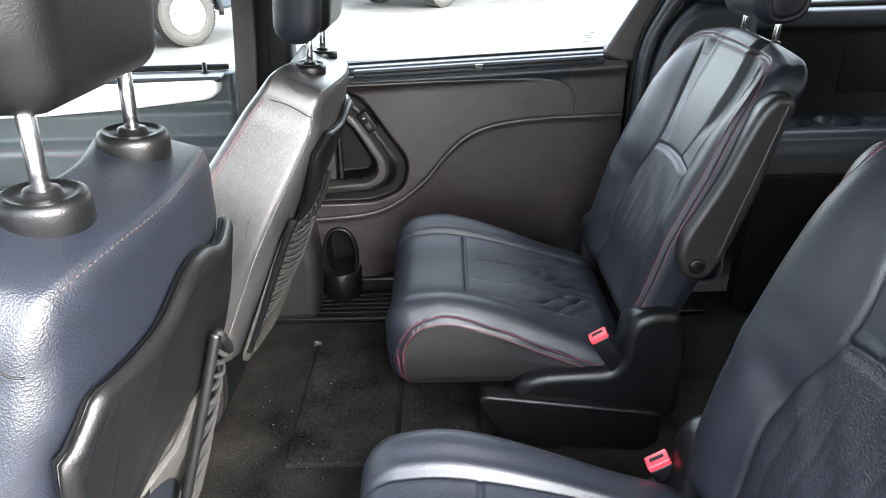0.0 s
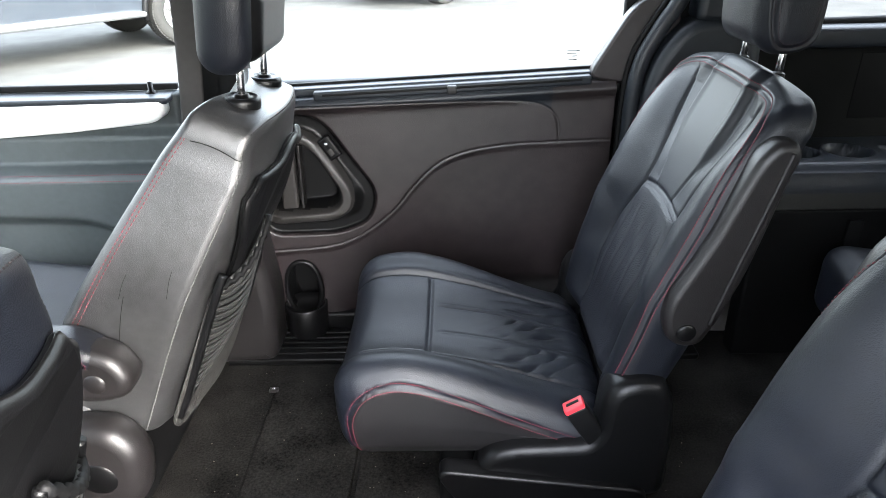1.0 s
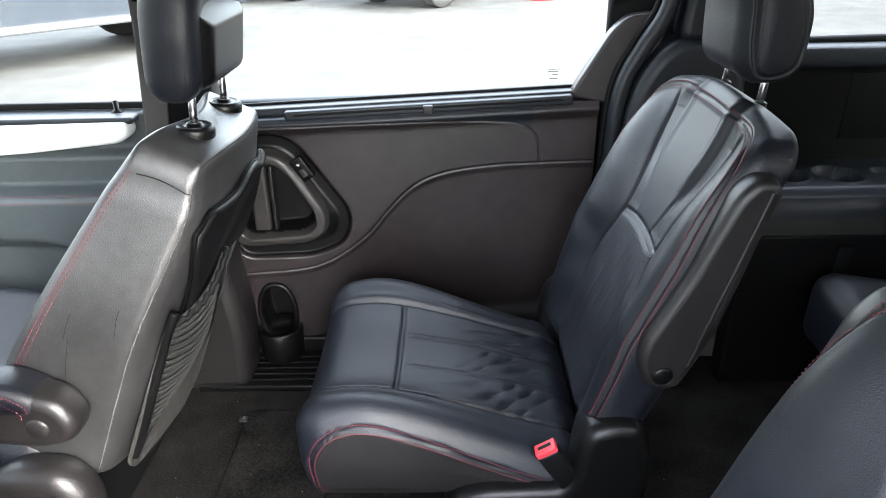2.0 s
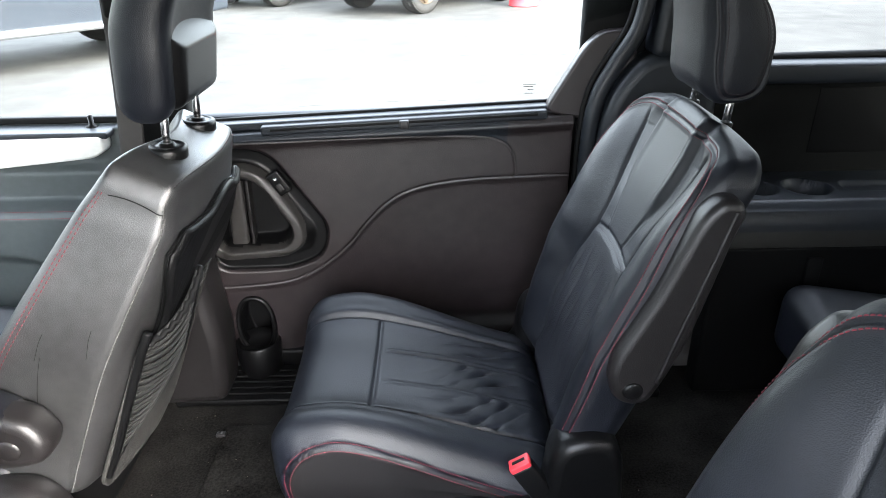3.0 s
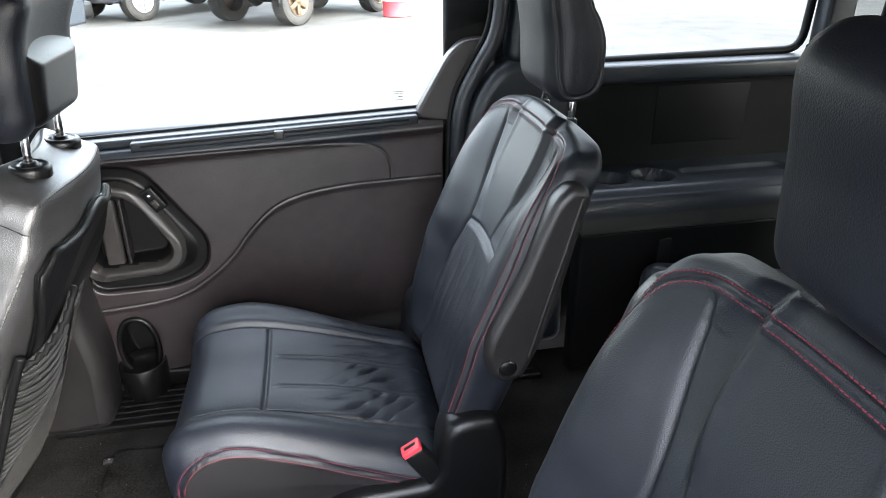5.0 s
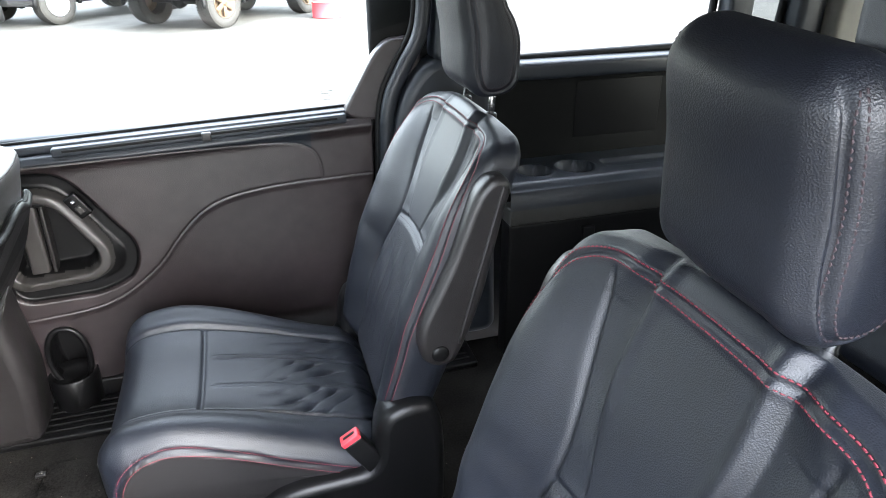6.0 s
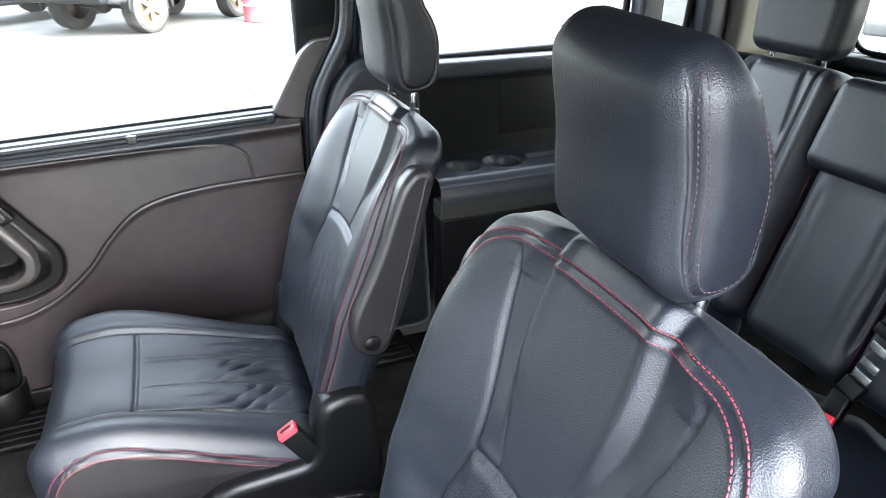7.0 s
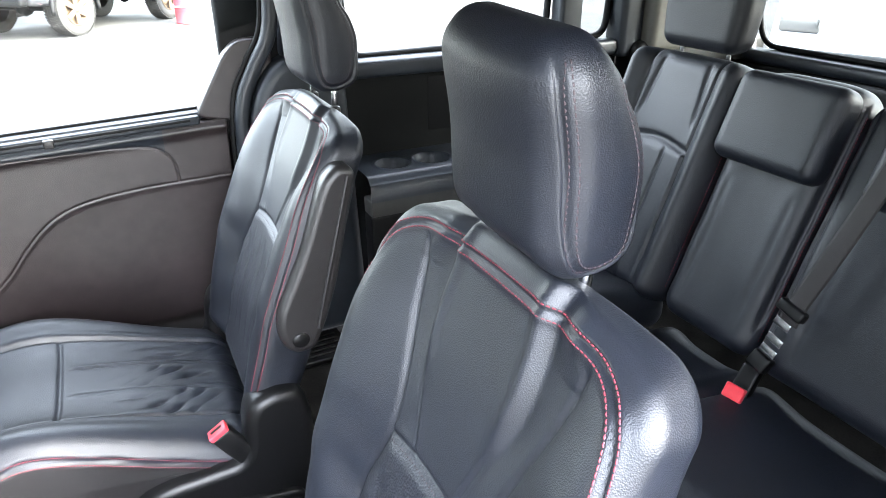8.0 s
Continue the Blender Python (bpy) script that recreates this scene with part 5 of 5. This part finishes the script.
def wheel(car, x, y, r, face, rim_mat, width=0.24):
    """A wheel on its thing's own axes; face: the side, -1 or 1 in y, on which the rim shows."""
    w = width / 2
    tyre = spun("wheel", [(r * 0.58, -w * 0.9), (r * 0.9, -w), (r * 0.985, -w * 0.72), (r, -w * 0.5), (r, w * 0.5), (r * 0.985, w * 0.72), (r * 0.9, w), (r * 0.58, w * 0.9), (r * 0.55, w * 0.6), (r * 0.55, -w * 0.6), (r * 0.58, -w * 0.9)], (x, y, r), (0, face, 0), TYRE, car, "dusty black tyre", n=48)
    verts, faces = [], []
    for i in range(54):
        a = 2 * math.pi * i / 54
        for row, (lo, hi) in enumerate(((-0.95, -0.35), (-0.28, 0.28), (0.35, 0.95))):
            b = a + (0.05 if row == 1 else 0)
            k = len(verts)
            for rr in (r * 0.97, r * 1.012):
                for da in (-0.035, 0.035):
                    for yy in (lo * w, hi * w):
                        rad = rr if abs(yy) < 0.9 * w else rr * 0.975
                        verts.append((x + rad * math.cos(b + da), y + yy, r + rad * math.sin(b + da)))
            faces += [(k + 4, k + 5, k + 7, k + 6), (k, k + 1, k + 5, k + 4), (k + 2, k + 6, k + 7, k + 3), (k, k + 4, k + 6, k + 2), (k + 1, k + 3, k + 7, k + 5)]
    mesh_of("tread", verts, faces, TYRE, tyre, flat=True, kind="stuff")
    f = face * w
    spun("rim", [(r * 0.60, 0.0), (r * 0.61, 0.012), (r * 0.57, 0.012), (r * 0.53, -0.05), (r * 0.2, -0.06), (0.0, -0.06)], (x, y + f * 0.88, r), (0, face, 0), rim_mat, tyre, n=40)
    for i in range(6):
        a = 2 * math.pi * i / 6
        m = pose(x, y + f * 0.85, r) @ Matrix.Rotation(a, 4, "Y")
        c = m @ Vector((0, 0, r * 0.33))
        block("spoke", tuple(c), (r * 0.10, 0.018, r * 0.22), 0.014, rim_mat, tyre, turn=(0, math.degrees(a), 0), k=2)
    spun("hub_cap", [(0, 0.03), (r * 0.13, 0.026), (r * 0.16, 0.0), (r * 0.16, -0.03), (0, -0.03)], (x, y + f * 0.85, r), (0, face, 0), rim_mat, tyre, n=20)
    return tyre


def vehicle(place, heading, length, wide, clear, r, front_axle, rear_axle, paint, rim_mat, label, category, boxy=0.0, step=None, tw=0.24):
    """A parked car or truck: x forward on its own axes, wheels on the ground."""
    car = root("parked_" + category, place, label, category, "vehicles in the yard")
    car.rotation_euler = (0, 0, heading)
    top = 1.05 + clear * 0.6
    o = []
    for cx in (rear_axle, front_axle):
        o += [(cx - r * 1.18, clear)] + [(cx + r * 1.18 * math.cos(t), r + r * 1.18 * math.sin(t)) for t in np.linspace(math.pi - 0.25, 0.25, 12)] + [(cx + r * 1.18, clear)]
    ends = [(length / 2, clear + 0.05), (length / 2 + 0.05, 0.75), (length / 2 - 0.05, top - 0.08), (length / 2 - 0.9, top), (-length / 2 + 0.1, top + 0.03), (-length / 2 - 0.03, 0.75), (-length / 2, clear + 0.05)]
    slab("body", o + ends, -wide / 2, wide / 2, paint, car, "", bevel=0.05)
    cab = rounded_outline([(-length * 0.38, top - 0.02), (-length * 0.34, 1.78 + clear * 0.5), (length * 0.06, 1.80 + clear * 0.5), (length * 0.22, top - 0.02)], 0.15, 6)
    slab("cabin", cab, -wide / 2 + 0.1, wide / 2 - 0.1, paint, car, bevel=0.09)
    for s in (-1, 1):
        g = rounded_outline([(-length * 0.34, top + 0.05), (-length * 0.31, 1.68 + clear * 0.5), (length * 0.04, 1.70 + clear * 0.5), (length * 0.16, top + 0.05)], 0.08, 5)
        slab("side_window", g, s * (wide / 2 - 0.097), s * (wide / 2 - 0.115), DARK_GLASS, car, bevel=0.004)
        for ax in (front_axle, rear_axle):
            wheel(car, ax, s * (wide / 2 - tw / 2 + 0.02), r, s, rim_mat, tw)
            arc = [(ax + r * 1.2 * math.cos(t), s * (wide / 2 + 0.012), r + r * 1.2 * math.sin(t)) for t in np.linspace(-0.1, math.pi + 0.1, 24)]
            tube("wheel_arch", arc, 0.035, RUBBER, car, n=8, up=(0, 1, 0))
        if step:
            block("running_board", (0.5 * (front_axle + rear_axle), s * (wide / 2 + 0.06), step), ((front_axle - rear_axle) / 2 - r * 1.25, 0.075, 0.035), 0.03, CHROME, car, "chrome running board")
    for ax in (front_axle, rear_axle):
        tube("axle", [(ax, -wide / 2 + 0.2, r), (ax, wide / 2 - 0.2, r)], 0.05, RUBBER, car, n=10)
        spun("differential", [(0, -0.14), (0.1, -0.1), (0.14, 0), (0.1, 0.1), (0, 0.14)], (ax, 0.1, r), (0, 1, 0), RUBBER, car, n=16)
    block("underbody", (0, 0, clear + 0.08), (length / 2 - 0.3, wide / 2 - 0.35, 0.08), 0.03, RUBBER, car)
    for sx in (-1, 1):
        block("bumper", (sx * (length / 2 + 0.06), 0, 0.55 + clear * 0.2), (0.09, wide / 2 - 0.02, 0.11), 0.05, PLASTIC, car)
        for s in (-1, 1):
            block("lamp", (sx * (length / 2 + 0.01), s * (wide / 2 - 0.22), 0.85 + clear * 0.2), (0.045, 0.16, 0.08), 0.035, CHROME if sx > 0 else RED, car)
    return car


H = math.atan2(0.72, 0.69)
f1 = (math.cos(H), math.sin(H))
# front axle middle at (-4.15, 9.05)
vehicle((-4.15 - 1.75 * f1[0], 9.05 - 1.75 * f1[1], 0), H, 5.6, 1.98, 0.42, 0.41, 1.75, -1.85, PAINT_DARK, ALLOY, "dark pickup truck with a chrome running board and silver wheels", "truck", step=0.45, tw=0.27)
H2 = math.atan2(0.75, 0.66)
f2 = (math.cos(H2), math.sin(H2))
vehicle((-0.735 + 1.25 * f2[0], 12.6 + 1.25 * f2[1], 0), H2, 4.2, 1.86, 0.5, 0.42, 1.25, -1.2, PAINT_BLACK, BRONZE, "black off-road car with bronze wheels and muddy tyres", "car", tw=0.29)
vehicle((-3.6 + 1.3 * f2[0], 14.2 + 1.3 * f2[1], 0), H2, 4.6, 1.86, 0.35, 0.38, 1.4, -1.35, PAINT_BLACK, ALLOY, "black estate car with silver five-spoke wheels", "car")
vehicle((7.6, 2.9, 0), math.pi + 0.35, 4.6, 1.8, 0.22, 0.33, 1.35, -1.35, PAINT_WHITE, ALLOY, "white car parked behind the van", "car")
barrel = root("red_barrel", (1.88, 13.0, 0), "red steel barrel with a pale hoop in the yard", "barrel")
BARREL = material("faded_red_paint", (0.55, 0.05, 0.06), 0.5, vary=0.2, scale=4)
spun("drum", [(0, 0.01), (0.28, 0.01), (0.285, 0.0), (0.29, 0.02), (0.285, 0.03), (0.285, 0.28), (0.295, 0.30), (0.285, 0.32), (0.285, 0.57), (0.295, 0.59), (0.285, 0.61), (0.285, 0.86), (0.292, 0.88), (0.28, 0.885), (0.275, 0.865), (0, 0.865)], (0, 0, 0), (0, 0, 1), BARREL, barrel, n=40)
spun("hoop", [(0.287, 0.29), (0.298, 0.295), (0.298, 0.31), (0.287, 0.315)], (0, 0, 0), (0, 0, 1), GLARE_AND_HOOP, barrel, n=40)
